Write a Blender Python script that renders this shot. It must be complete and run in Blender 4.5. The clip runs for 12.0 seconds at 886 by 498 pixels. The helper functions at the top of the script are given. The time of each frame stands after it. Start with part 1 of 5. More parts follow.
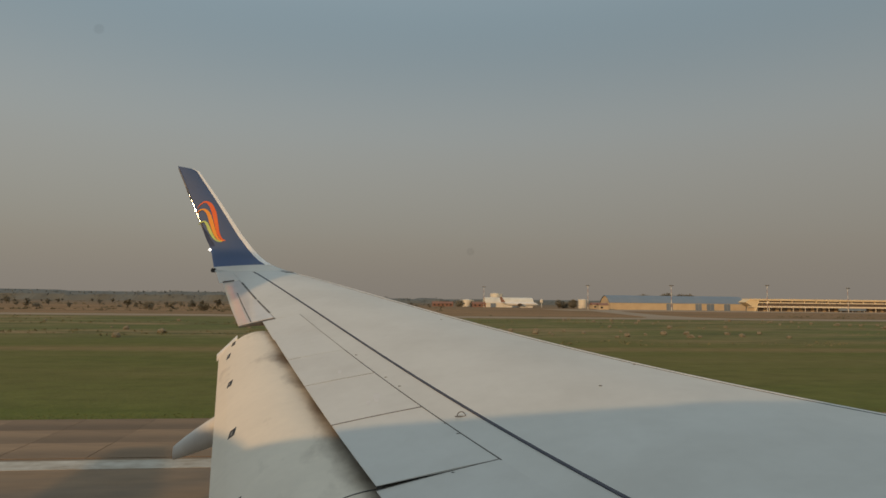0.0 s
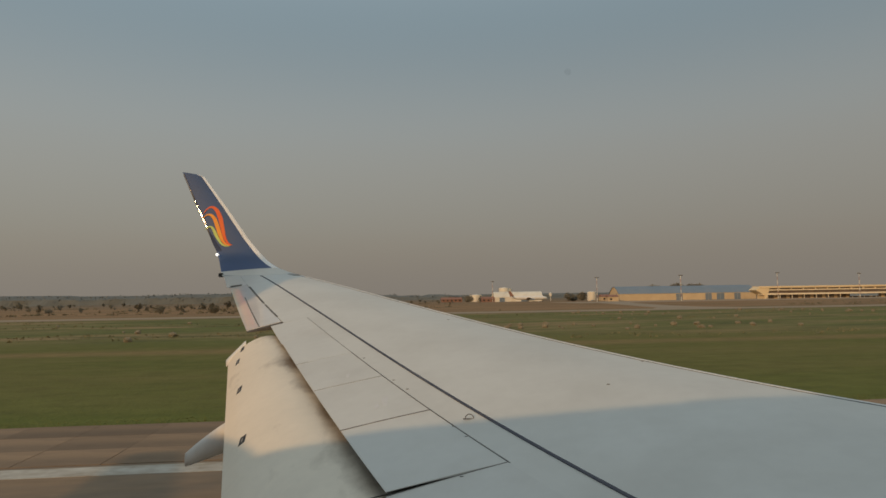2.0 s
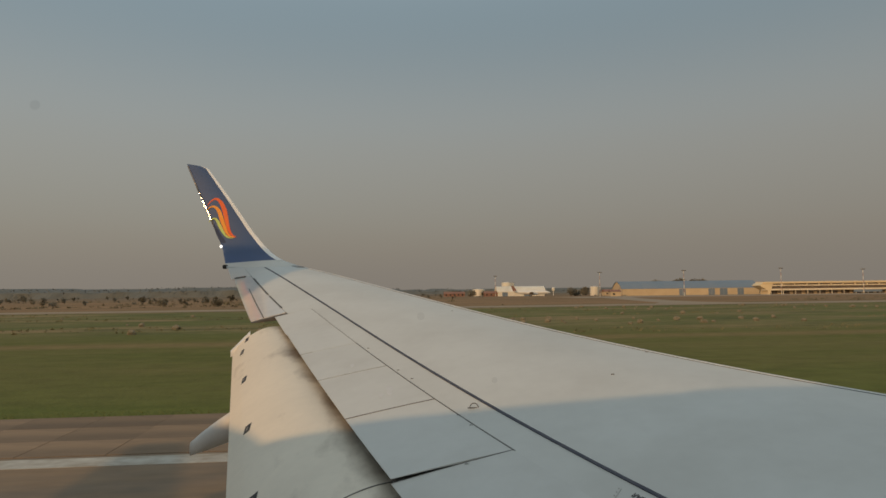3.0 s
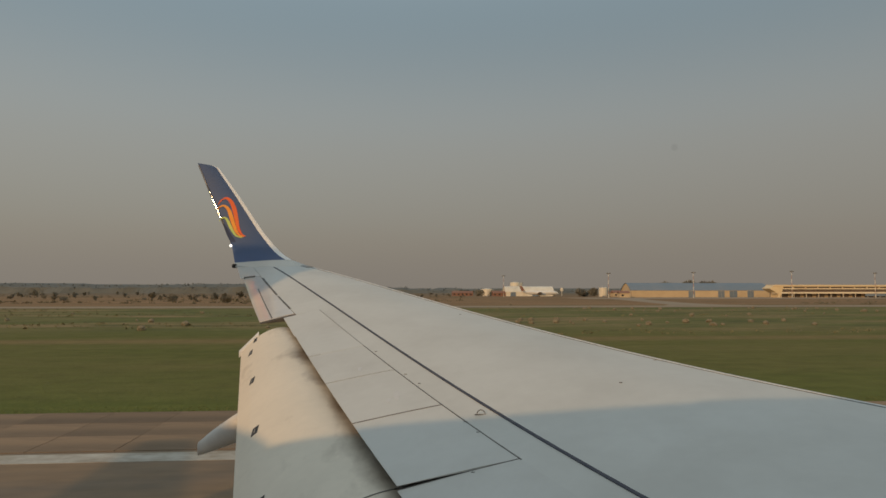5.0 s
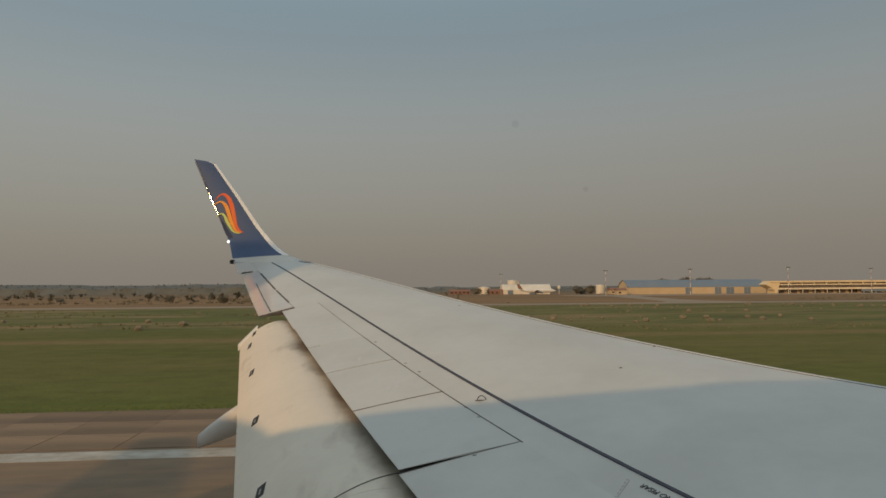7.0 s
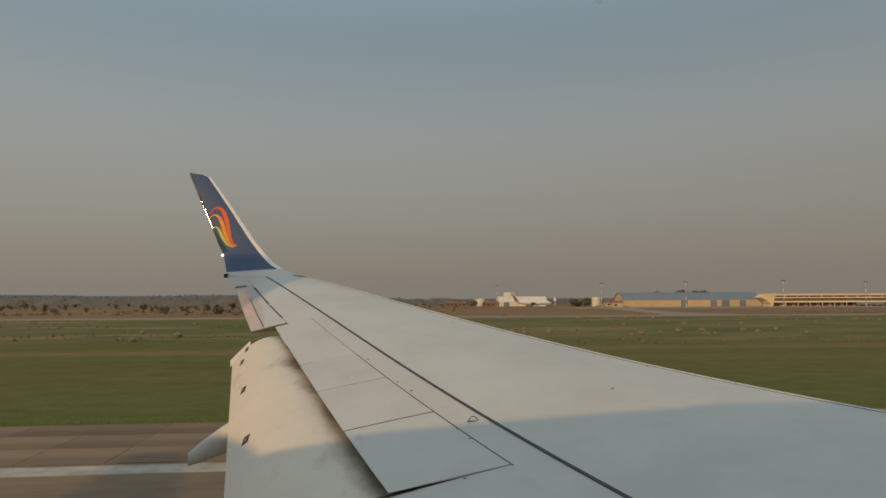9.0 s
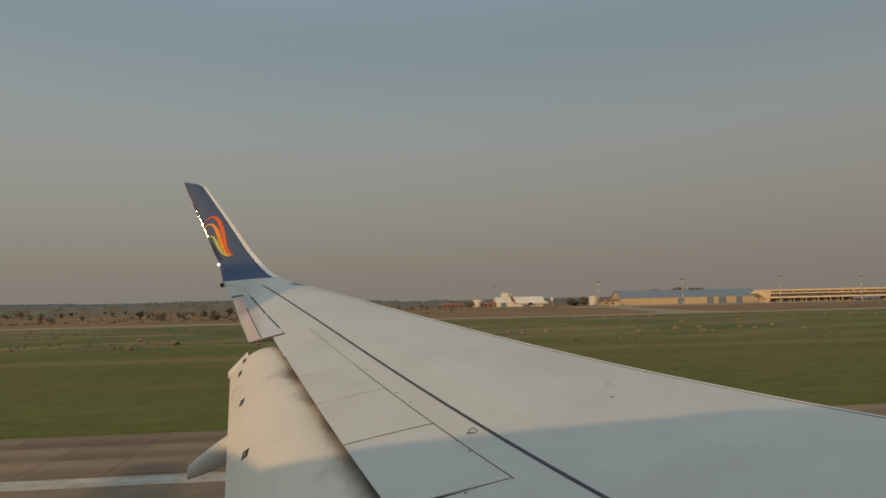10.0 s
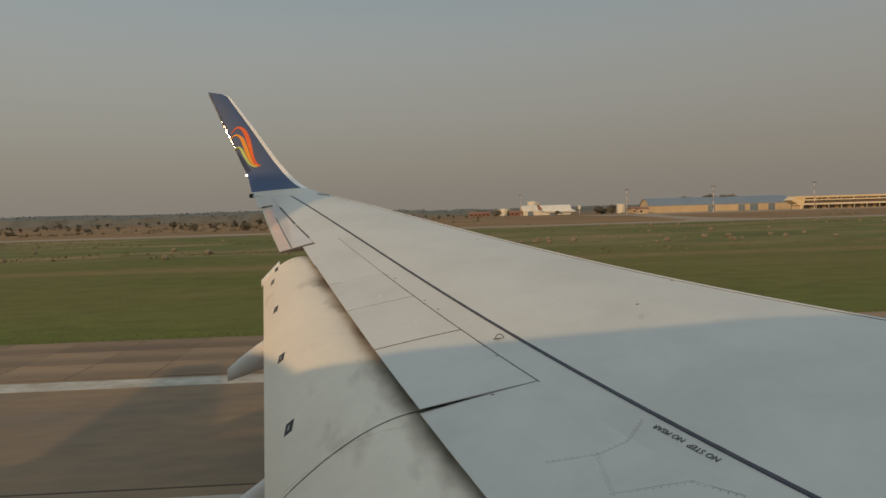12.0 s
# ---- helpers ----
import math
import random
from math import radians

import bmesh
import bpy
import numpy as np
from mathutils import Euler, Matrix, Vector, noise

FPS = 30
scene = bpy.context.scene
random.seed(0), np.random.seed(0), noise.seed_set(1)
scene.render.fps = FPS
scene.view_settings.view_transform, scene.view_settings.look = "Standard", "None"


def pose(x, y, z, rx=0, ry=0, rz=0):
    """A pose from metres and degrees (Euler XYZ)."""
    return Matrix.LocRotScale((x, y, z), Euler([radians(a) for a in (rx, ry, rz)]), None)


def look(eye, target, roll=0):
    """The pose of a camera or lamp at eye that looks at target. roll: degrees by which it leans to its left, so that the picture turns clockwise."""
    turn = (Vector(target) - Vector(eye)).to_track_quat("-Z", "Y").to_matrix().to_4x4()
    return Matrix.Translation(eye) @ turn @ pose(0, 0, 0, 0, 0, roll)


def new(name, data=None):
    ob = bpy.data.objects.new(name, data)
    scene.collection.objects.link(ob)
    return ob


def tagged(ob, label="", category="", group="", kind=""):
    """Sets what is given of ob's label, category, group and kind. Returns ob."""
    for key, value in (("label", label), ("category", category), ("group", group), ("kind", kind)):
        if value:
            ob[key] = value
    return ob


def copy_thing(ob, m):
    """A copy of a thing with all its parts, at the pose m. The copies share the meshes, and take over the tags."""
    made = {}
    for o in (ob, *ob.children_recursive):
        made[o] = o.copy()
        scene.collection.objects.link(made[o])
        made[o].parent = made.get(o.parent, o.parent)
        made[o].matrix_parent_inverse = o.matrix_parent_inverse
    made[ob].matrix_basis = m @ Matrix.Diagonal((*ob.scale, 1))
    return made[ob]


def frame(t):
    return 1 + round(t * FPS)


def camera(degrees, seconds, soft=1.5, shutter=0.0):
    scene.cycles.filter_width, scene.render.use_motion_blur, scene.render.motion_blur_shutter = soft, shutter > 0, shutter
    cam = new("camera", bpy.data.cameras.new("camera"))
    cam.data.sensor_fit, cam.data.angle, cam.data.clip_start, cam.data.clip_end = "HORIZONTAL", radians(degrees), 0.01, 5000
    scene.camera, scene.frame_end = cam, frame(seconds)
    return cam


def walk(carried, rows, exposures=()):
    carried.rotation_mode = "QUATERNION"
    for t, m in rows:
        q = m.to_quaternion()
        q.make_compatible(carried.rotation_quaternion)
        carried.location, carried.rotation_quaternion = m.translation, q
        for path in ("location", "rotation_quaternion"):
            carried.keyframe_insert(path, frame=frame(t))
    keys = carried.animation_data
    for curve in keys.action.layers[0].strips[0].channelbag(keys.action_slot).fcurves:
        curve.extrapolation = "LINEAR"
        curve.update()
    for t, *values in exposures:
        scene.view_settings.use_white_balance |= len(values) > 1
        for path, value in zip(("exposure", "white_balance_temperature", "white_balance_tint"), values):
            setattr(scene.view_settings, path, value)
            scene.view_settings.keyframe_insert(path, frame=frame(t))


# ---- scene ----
cam = camera(68.2, 12.0, soft=1.6)

# The eye's mean place beside the cabin window; aircraft axes: x ahead, y out along the wing, z up.
EX, EY, EZ = 0.0, 1.68, 4.45


# The aircraft sits a little nose-up and rolled on its wheels: its own upright in world terms.
LEAN_X, LEAN_Y = -0.002, 0.011
TILT = Matrix.Translation((EX, EY, EZ)) @ Vector((LEAN_X, LEAN_Y, 1)).rotation_difference(Vector((0, 0, 1))).to_matrix().to_4x4() @ Matrix.Translation((-EX, -EY, -EZ))


def held(x, y, z, yaw, pitch, roll):
    return TILT @ pose(EX + x, EY + y, EZ + z, 90 + pitch, 0, yaw) @ pose(0, 0, 0, 0, 0, -roll)


PATH = (
    (0.0, 0.007, 0.001, -0.047, -6.37, 4.00, -0.81),
    (0.5, 0.006, 0.001, -0.050, -6.23, 3.94, -0.24),
    (1.0, 0.008, 0.002, -0.029, -6.19, 3.74, 0.25),
    (1.5, 0.019, 0.001, -0.012, -5.90, 3.47, 0.48),
    (2.0, 0.041, -0.001, 0.013, -5.71, 3.65, 0.74),
    (2.5, 0.033, 0.001, 0.015, -5.80, 3.26, 1.06),
    (3.0, 0.021, 0.001, -0.030, -5.45, 3.16, 0.53),
    (5.0, 0.020, -0.001, 0.031, -4.69, 3.08, -0.16),
    (5.5, 0.018, -0.001, 0.010, -5.09, 2.65, -0.06),
    (6.0, 0.023, -0.001, 0.007, -4.82, 3.00, -0.05),
    (6.5, -0.005, 0.002, -0.007, -5.01, 3.17, 0.12),
    (7.0, -0.000, 0.001, -0.074, -4.95, 2.97, 0.29),
    (9.0, 0.035, -0.001, -0.005, -5.29, 3.99, 0.08),
    (9.5, 0.017, 0.000, -0.071, -5.53, 4.02, 2.13),
    (10.0, 0.034, -0.002, 0.082, -5.62, 4.13, 1.13),
    (10.5, 0.033, -0.001, 0.204, -5.83, 3.25, -0.63),
    (11.0, 0.043, -0.049, -0.011, -6.31, 2.28, -0.38),
    (11.5, 0.046, -0.051, -0.018, -5.65, 2.33, -2.33),
    (12.0, 0.030, -0.008, 0.089, -3.12, -3.77, 1.51),
)
walk(cam, [(t, held(*p)) for t, *p in PATH], exposures=((0.0, -0.01), (2.0, -0.04), (9.2, -0.04), (10.2, -0.07), (11.3, -0.01), (12.0, 0.02)))

# ---------------------------------------------------------------- sky and sun
SUN_UP, SUN_AFT = 16.6, 40.0      # degrees over the wing's plane; degrees aft of straight behind the window
to_sun = TILT.to_3x3() @ Vector((-math.sin(radians(SUN_AFT)) * math.cos(radians(SUN_UP)),
                                 -math.cos(radians(SUN_AFT)) * math.cos(radians(SUN_UP)), math.sin(radians(SUN_UP))))
world = bpy.data.worlds.new("hazy_evening")
scene.world = world
world.use_nodes = True
wn, wl = world.node_tree.nodes, world.node_tree.links
wn.clear()
w_out, w_bg = wn.new("ShaderNodeOutputWorld"), wn.new("ShaderNodeBackground")
sky = wn.new("ShaderNodeTexSky")
sky.sky_type, sky.sun_disc = "NISHITA", False
sky.sun_elevation, sky.sun_rotation = math.asin(to_sun.z), -math.atan2(to_sun.x, to_sun.y)
sky.air_density, sky.dust_density, sky.ozone_density = 1.2, 6.0, 1.0
w_tc, w_sep, w_ramp = wn.new("ShaderNodeTexCoord"), wn.new("ShaderNodeSeparateXYZ"), wn.new("ShaderNodeValToRGB")
wl.new(w_tc.outputs["Generated"], w_sep.inputs[0])
wl.new(w_sep.outputs["Z"], w_ramp.inputs[0])
HAZE = ((0.0, (0.282, 0.250, 0.212)), (0.10, (0.312, 0.286, 0.246)), (0.24, (0.335, 0.345, 0.330)),
        (0.42, (0.270, 0.345, 0.384)), (0.85, (0.50, 0.56, 0.57)))
w_ramp.color_ramp.interpolation = "CARDINAL"
for i, (p, c) in enumerate(HAZE):
    e = w_ramp.color_ramp.elements[i] if i < 2 else w_ramp.color_ramp.elements.new(p)
    e.position, e.color = p, (*c, 1)
w_gain = wn.new("ShaderNodeMix")
w_gain.data_type, w_gain.blend_type = "RGBA", "MULTIPLY"
w_gain.inputs["Factor"].default_value = 1.0
w_gain.inputs["B"].default_value = (0.10, 0.10, 0.09, 1)
wl.new(sky.outputs[0], w_gain.inputs["A"])
w_mix = wn.new("ShaderNodeMix")
w_mix.data_type = "RGBA"
w_mix.inputs["Factor"].default_value = 0.85
wl.new(w_gain.outputs["Result"], w_mix.inputs["A"])
wl.new(w_ramp.outputs[0], w_mix.inputs["B"])
# the haze thins away from the sun's side
w_side, w_thin = wn.new("ShaderNodeMapRange"), wn.new("ShaderNodeMix")
for k, v in (("From Min", -0.6), ("From Max", 0.65), ("To Min", 1.015), ("To Max", 0.940)):
    w_side.inputs[k].default_value = v
wl.new(w_sep.outputs["X"], w_side.inputs["Value"])
w_thin.data_type, w_thin.blend_type = "RGBA", "MULTIPLY"
w_thin.inputs["Factor"].default_value = 1.0
wl.new(w_mix.outputs["Result"], w_thin.inputs["A"])
wl.new(w_side.outputs["Result"], w_thin.inputs["B"])
wl.new(w_thin.outputs["Result"], w_bg.inputs["Color"])
w_bg.inputs["Strength"].default_value = 0.965
wl.new(w_bg.outputs[0], w_out.inputs[0])

sun = new("sun", bpy.data.lights.new("sun", "SUN"))
sun.data.energy, sun.data.angle, sun.data.color = 1.72, radians(0.6), (1.0, 0.60, 0.27)
sun.matrix_world = look(to_sun * 60, (0, 0, 0))


# ---------------------------------------------------------------- materials
def material(name, base, rough=0.6, metal=0.0, other=None, scale=3.0, amount=0.5, stretch=(1, 1, 1), fine=0.0, fine_scale=40.0,
             bump=0.0, bump_scale=60.0, spec=0.5, coat=0.0):
    """A surface with broad patches of a second colour, fine mottling and relief, in metres."""
    m = bpy.data.materials.new(name)
    m.use_nodes = True
    n, l = m.node_tree.nodes, m.node_tree.links
    p = n["Principled BSDF"]
    p.inputs["Base Color"].default_value = (*base, 1)
    p.inputs["Roughness"].default_value, p.inputs["Metallic"].default_value = rough, metal
    p.inputs["Specular IOR Level"].default_value = spec
    p.inputs["Coat Weight"].default_value = coat
    p.inputs["Coat Roughness"].default_value = 0.08
    if other is None and not fine and not bump:
        return m
    tc, mp = n.new("ShaderNodeTexCoord"), n.new("ShaderNodeMapping")
    mp.inputs["Scale"].default_value = stretch
    l.new(tc.outputs["Object"], mp.inputs[0])
    last = None
    if other is not None:
        t = n.new("ShaderNodeTexNoise")
        t.inputs["Scale"].default_value, t.inputs["Detail"].default_value, t.inputs["Roughness"].default_value = scale, 6.0, 0.62
        l.new(mp.outputs[0], t.inputs["Vector"])
        r = n.new("ShaderNodeMapRange")
        r.inputs["From Min"].default_value, r.inputs["From Max"].default_value = 0.62 - 0.4 * amount, 0.78 - 0.2 * amount
        l.new(t.outputs["Fac"], r.inputs["Value"])
        x = n.new("ShaderNodeMix")
        x.data_type = "RGBA"
        x.inputs["A"].default_value, x.inputs["B"].default_value = (*base, 1), (*other, 1)
        l.new(r.outputs["Result"], x.inputs["Factor"])
        last = x.outputs["Result"]
    if fine:
        t = n.new("ShaderNodeTexNoise")
        t.inputs["Scale"].default_value, t.inputs["Detail"].default_value = fine_scale, 4.0
        l.new(mp.outputs[0], t.inputs["Vector"])
        r = n.new("ShaderNodeMapRange")
        r.inputs["To Min"].default_value, r.inputs["To Max"].default_value = 1 - fine, 1 + fine
        l.new(t.outputs["Fac"], r.inputs["Value"])
        x = n.new("ShaderNodeMix")
        x.data_type, x.blend_type = "RGBA", "MULTIPLY"
        x.inputs["Factor"].default_value = 1.0
        x.inputs["A"].default_value = (*base, 1)
        if last:
            l.new(last, x.inputs["A"])
        l.new(r.outputs["Result"], x.inputs["B"])
        last = x.outputs["Result"]
    if last:
        l.new(last, p.inputs["Base Color"])
    if bump:
        t, b = n.new("ShaderNodeTexNoise"), n.new("ShaderNodeBump")
        t.inputs["Scale"].default_value, t.inputs["Detail"].default_value = bump_scale, 3.0
        b.inputs["Strength"].default_value, b.inputs["Distance"].default_value = bump, 0.02
        l.new(mp.outputs[0], t.inputs["Vector"])
        l.new(t.outputs["Fac"], b.inputs["Height"])
        l.new(b.outputs[0], p.inputs["Normal"])
    return m


def soiled(name, base, dirt, rough):
    """Paint with sooty stains, thickest where the mesh's 'soil' value is high."""
    m = material(name, base, rough, other=tuple(0.93 * c for c in base), scale=0.9, amount=0.6, fine=0.05, fine_scale=9.0)
    n, l = m.node_tree.nodes, m.node_tree.links
    p = n["Principled BSDF"]
    under = p.inputs["Base Color"].links[0].from_socket
    at, t, s, r, x = (n.new("ShaderNode" + k) for k in ("Attribute", "TexNoise", "Math", "MapRange", "Mix"))
    at.attribute_name = "soil"
    tc = n.new("ShaderNodeTexCoord")
    along = n.new("ShaderNodeMapping")
    along.inputs["Scale"].default_value = (1.0, 0.45, 1.0)
    l.new(tc.outputs["Object"], along.inputs[0])
    l.new(along.outputs[0], t.inputs["Vector"])
    t.inputs["Scale"].default_value, t.inputs["Detail"].default_value, t.inputs["Roughness"].default_value = 2.6, 5.0, 0.55
    s.operation = "MULTIPLY_ADD"
    s.inputs[1].default_value = 2.4
    l.new(t.outputs["Fac"], s.inputs[0])
    l.new(at.outputs["Fac"], s.inputs[2])
    r.inputs["From Min"].default_value, r.inputs["From Max"].default_value, r.inputs["To Max"].default_value = 1.50, 2.35, 0.88
    l.new(s.outputs[0], r.inputs["Value"])
    x.data_type = "RGBA"
    x.inputs["B"].default_value = (*dirt, 1)
    l.new(under, x.inputs["A"])
    l.new(r.outputs["Result"], x.inputs["Factor"])
    l.new(x.outputs["Result"], p.inputs["Base Color"])
    return m


M = dict(
    skin=material("grey_white_wing_paint", (0.622, 0.622, 0.592), 0.40, other=(0.562, 0.556, 0.523), scale=0.8, amount=0.55, fine=0.05, fine_scale=7.0),
    panel=material("spoiler_paint", (0.612, 0.612, 0.585), 0.40, other=(0.55, 0.542, 0.512), scale=1.1, amount=0.5, fine=0.04, fine_scale=9.0),
    flap=soiled("stained_flap_paint", (0.79, 0.717, 0.60), (0.215, 0.160, 0.112), 0.5),
    seal=material("dark_sealant", (0.050, 0.052, 0.075), 0.7, other=(0.080, 0.080, 0.100), scale=6.0),
    seam=material("panel_seam", (0.10, 0.095, 0.09), 0.8, other=(0.2, 0.19, 0.18), scale=5.0),
    faint=material("fine_panel_seam", (0.27, 0.26, 0.25), 0.7, other=(0.40, 0.39, 0.38), scale=4.0),
    rivet=material("rivet_grey", (0.43, 0.425, 0.41), 0.6, other=(0.52, 0.515, 0.50), scale=9.0),
    fairing=material("grey_fairing_paint", (0.74, 0.73, 0.705), 0.5, other=(0.66, 0.645, 0.62), scale=2.2, amount=0.7, fine=0.06, fine_scale=12.0),
    aileron=material("pale_aileron_gloss", (0.68, 0.65, 0.61), 0.27, other=(0.62, 0.59, 0.55), scale=1.6, coat=0.5),
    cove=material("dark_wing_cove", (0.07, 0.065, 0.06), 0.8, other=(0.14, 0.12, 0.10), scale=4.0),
    edge=material("bare_leading_edge", (0.78, 0.78, 0.77), 0.5, other=(0.70, 0.70, 0.69), scale=1.2),
    smoke=material("smoked_lens", (0.22, 0.20, 0.19), 0.3, other=(0.30, 0.28, 0.26), scale=8.0),
    blue=material("blue_winglet_gloss", (0.013, 0.055, 0.180), 0.48, other=(0.024, 0.058, 0.160), scale=0.9, amount=0.6, spec=1.0),
    grime=material("winglet_exhaust_grime", (0.022, 0.034, 0.075), 0.6, other=(0.03, 0.05, 0.12), scale=5.0, amount=0.7),
    white=material("white_winglet_gloss", (0.86, 0.87, 0.88), 0.3, other=(0.80, 0.80, 0.80), scale=1.6, coat=0.3),
    worn=material("edge_reflection_brown", (0.17, 0.16, 0.17), 0.35, metal=0.3, other=(0.26, 0.23, 0.21), scale=3.0, amount=0.7),
    red=material("emblem_red_orange", (0.85, 0.13, 0.03), 0.35, other=(0.9, 0.2, 0.03), scale=2.5),
    orange=material("emblem_orange", (0.95, 0.33, 0.035), 0.35, other=(0.95, 0.45, 0.06), scale=2.5),
    green=material("emblem_yellow_green", (0.36, 0.68, 0.24), 0.35, other=(0.66, 0.66, 0.17), scale=2.2, amount=0.7),
    dark=material("black_rubber", (0.02, 0.02, 0.022), 0.6, fine=0.2, fine_scale=80),
    lamp=material("polished_metal", (0.93, 0.93, 0.92), 0.24, metal=1.0, fine=0.02),
    fuselage=material("white_fuselage_paint", (0.72, 0.72, 0.71), 0.35, other=(0.66, 0.66, 0.65), scale=0.4),
    lining=material("dark_window_reveal", (0.27, 0.255, 0.25), 0.6, other=(0.31, 0.29, 0.28), scale=8.0, fine=0.15, fine_scale=60),
    rim=material("grey_brown_cabin_wall", (0.78, 0.68, 0.56), 0.7, other=(0.72, 0.62, 0.50), scale=5.0, fine=0.06, fine_scale=90),
    ink=material("black_stencil_ink", (0.05, 0.05, 0.055), 0.6, fine=0.3, fine_scale=60),
    mark=material("worn_white_marking", (0.52, 0.49, 0.43), 0.8, other=(0.34, 0.285, 0.22), scale=1.4, amount=0.55, stretch=(0.7, 1, 1), fine=0.2, fine_scale=5),
    slab=material("brown_stained_concrete", (0.37, 0.247, 0.148), 0.9, other=(0.20, 0.140, 0.090), scale=0.5, amount=1.0, stretch=(0.3, 1, 1), fine=0.26, fine_scale=2.6, bump=0.2, bump_scale=30),
    asphalt=material("tyre_darkened_runway", (0.205, 0.160, 0.118), 0.9, other=(0.285, 0.196, 0.120), scale=0.42, amount=0.75, stretch=(0.4, 1, 1), fine=0.22, fine_scale=2.4, bump=0.2, bump_scale=30),
    rubber=material("tyre_rubber_smear", (0.115, 0.092, 0.072), 0.9, other=(0.17, 0.135, 0.105), scale=2.5, amount=0.8, stretch=(0.4, 1, 1), fine=0.2, fine_scale=5),
    joint=material("dark_joint_filler", (0.075, 0.058, 0.044), 0.95, fine=0.2, fine_scale=6),
    taxi=material("pale_taxiway_concrete", (0.35, 0.275, 0.195), 0.9, other=(0.29, 0.225, 0.155), scale=0.12, amount=0.6, stretch=(0.3, 1, 1), fine=0.06, fine_scale=1.0),
    straw=material("dry_straw_grass", (0.275, 0.235, 0.165), 0.9, other=(0.21, 0.185, 0.125), scale=3.5, amount=0.6),
    tuft=material("verge_grass_blades", (0.125, 0.140, 0.038), 0.9, other=(0.165, 0.155, 0.052), scale=0.5, amount=0.6),
    tussock=material("olive_tussock_grass", (0.125, 0.122, 0.048), 0.9, other=(0.215, 0.175, 0.085), scale=0.12, amount=0.7),
    scrub=material("grey_brown_scrub", (0.13, 0.115, 0.068), 0.9, other=(0.20, 0.155, 0.09), scale=0.05, amount=0.6),
    # foliage lightened and greyed to imitate haze before the trees
    leaf=material("hazed_dark_foliage", (0.158, 0.152, 0.118), 0.8, other=(0.195, 0.18, 0.14), scale=0.8, amount=0.6),
    # aerial haze painted into the tree belt's grey base colour
    far=material("hazed_woodland", (0.128, 0.136, 0.128), 0.9, other=(0.148, 0.154, 0.142), scale=0.03, amount=0.6),
    bark=material("grey_brown_bark", (0.12, 0.09, 0.065), 0.9, other=(0.07, 0.055, 0.04), scale=3.0, bump=0.5, bump_scale=8),
    tank=material("cream_tank_paint", (0.80, 0.76, 0.66), 0.5, other=(0.70, 0.64, 0.52), scale=0.15, amount=0.5, stretch=(1, 1, 0.3)),
    beige=material("beige_plaster_wall", (0.62, 0.50, 0.33), 0.85, other=(0.55, 0.43, 0.28), scale=0.12, amount=0.6),
    yellow=material("yellow_terminal_paint", (0.80, 0.64, 0.40), 0.7, other=(0.74, 0.59, 0.36), scale=0.1, amount=0.5),
    cream=material("cream_terminal_paint", (0.86, 0.77, 0.60), 0.7, other=(0.80, 0.70, 0.54), scale=0.1, amount=0.5),
    roofblue=material("blue_metal_roof", (0.17, 0.228, 0.295), 0.6, other=(0.20, 0.245, 0.30), scale=0.08, amount=0.5, stretch=(1, 0.1, 0.1)),
    glassdark=material("dark_window_glass", (0.03, 0.035, 0.042), 0.15, fine=0.1, fine_scale=1),
    bronze=material("brown_tinted_glazing", (0.13, 0.10, 0.085), 0.25, other=(0.18, 0.14, 0.115), scale=0.3, amount=0.6),
    steel=material("galvanised_steel", (0.55, 0.55, 0.53), 0.5, metal=0.4, other=(0.45, 0.45, 0.43), scale=1.0),
    redwhite=material("red_mast_paint", (0.46, 0.28, 0.22), 0.6, other=(0.40, 0.25, 0.20), scale=1.0),
    rust=material("rusty_container_red", (0.29, 0.155, 0.11), 0.8, other=(0.22, 0.12, 0.09), scale=0.5),
    signyellow=material("yellow_sign_panel", (0.75, 0.43, 0.03), 0.5, other=(0.68, 0.38, 0.03), scale=2.0),
    jet=material("white_airliner_paint", (0.80, 0.79, 0.76), 0.35, other=(0.72, 0.71, 0.69), scale=0.3),
)


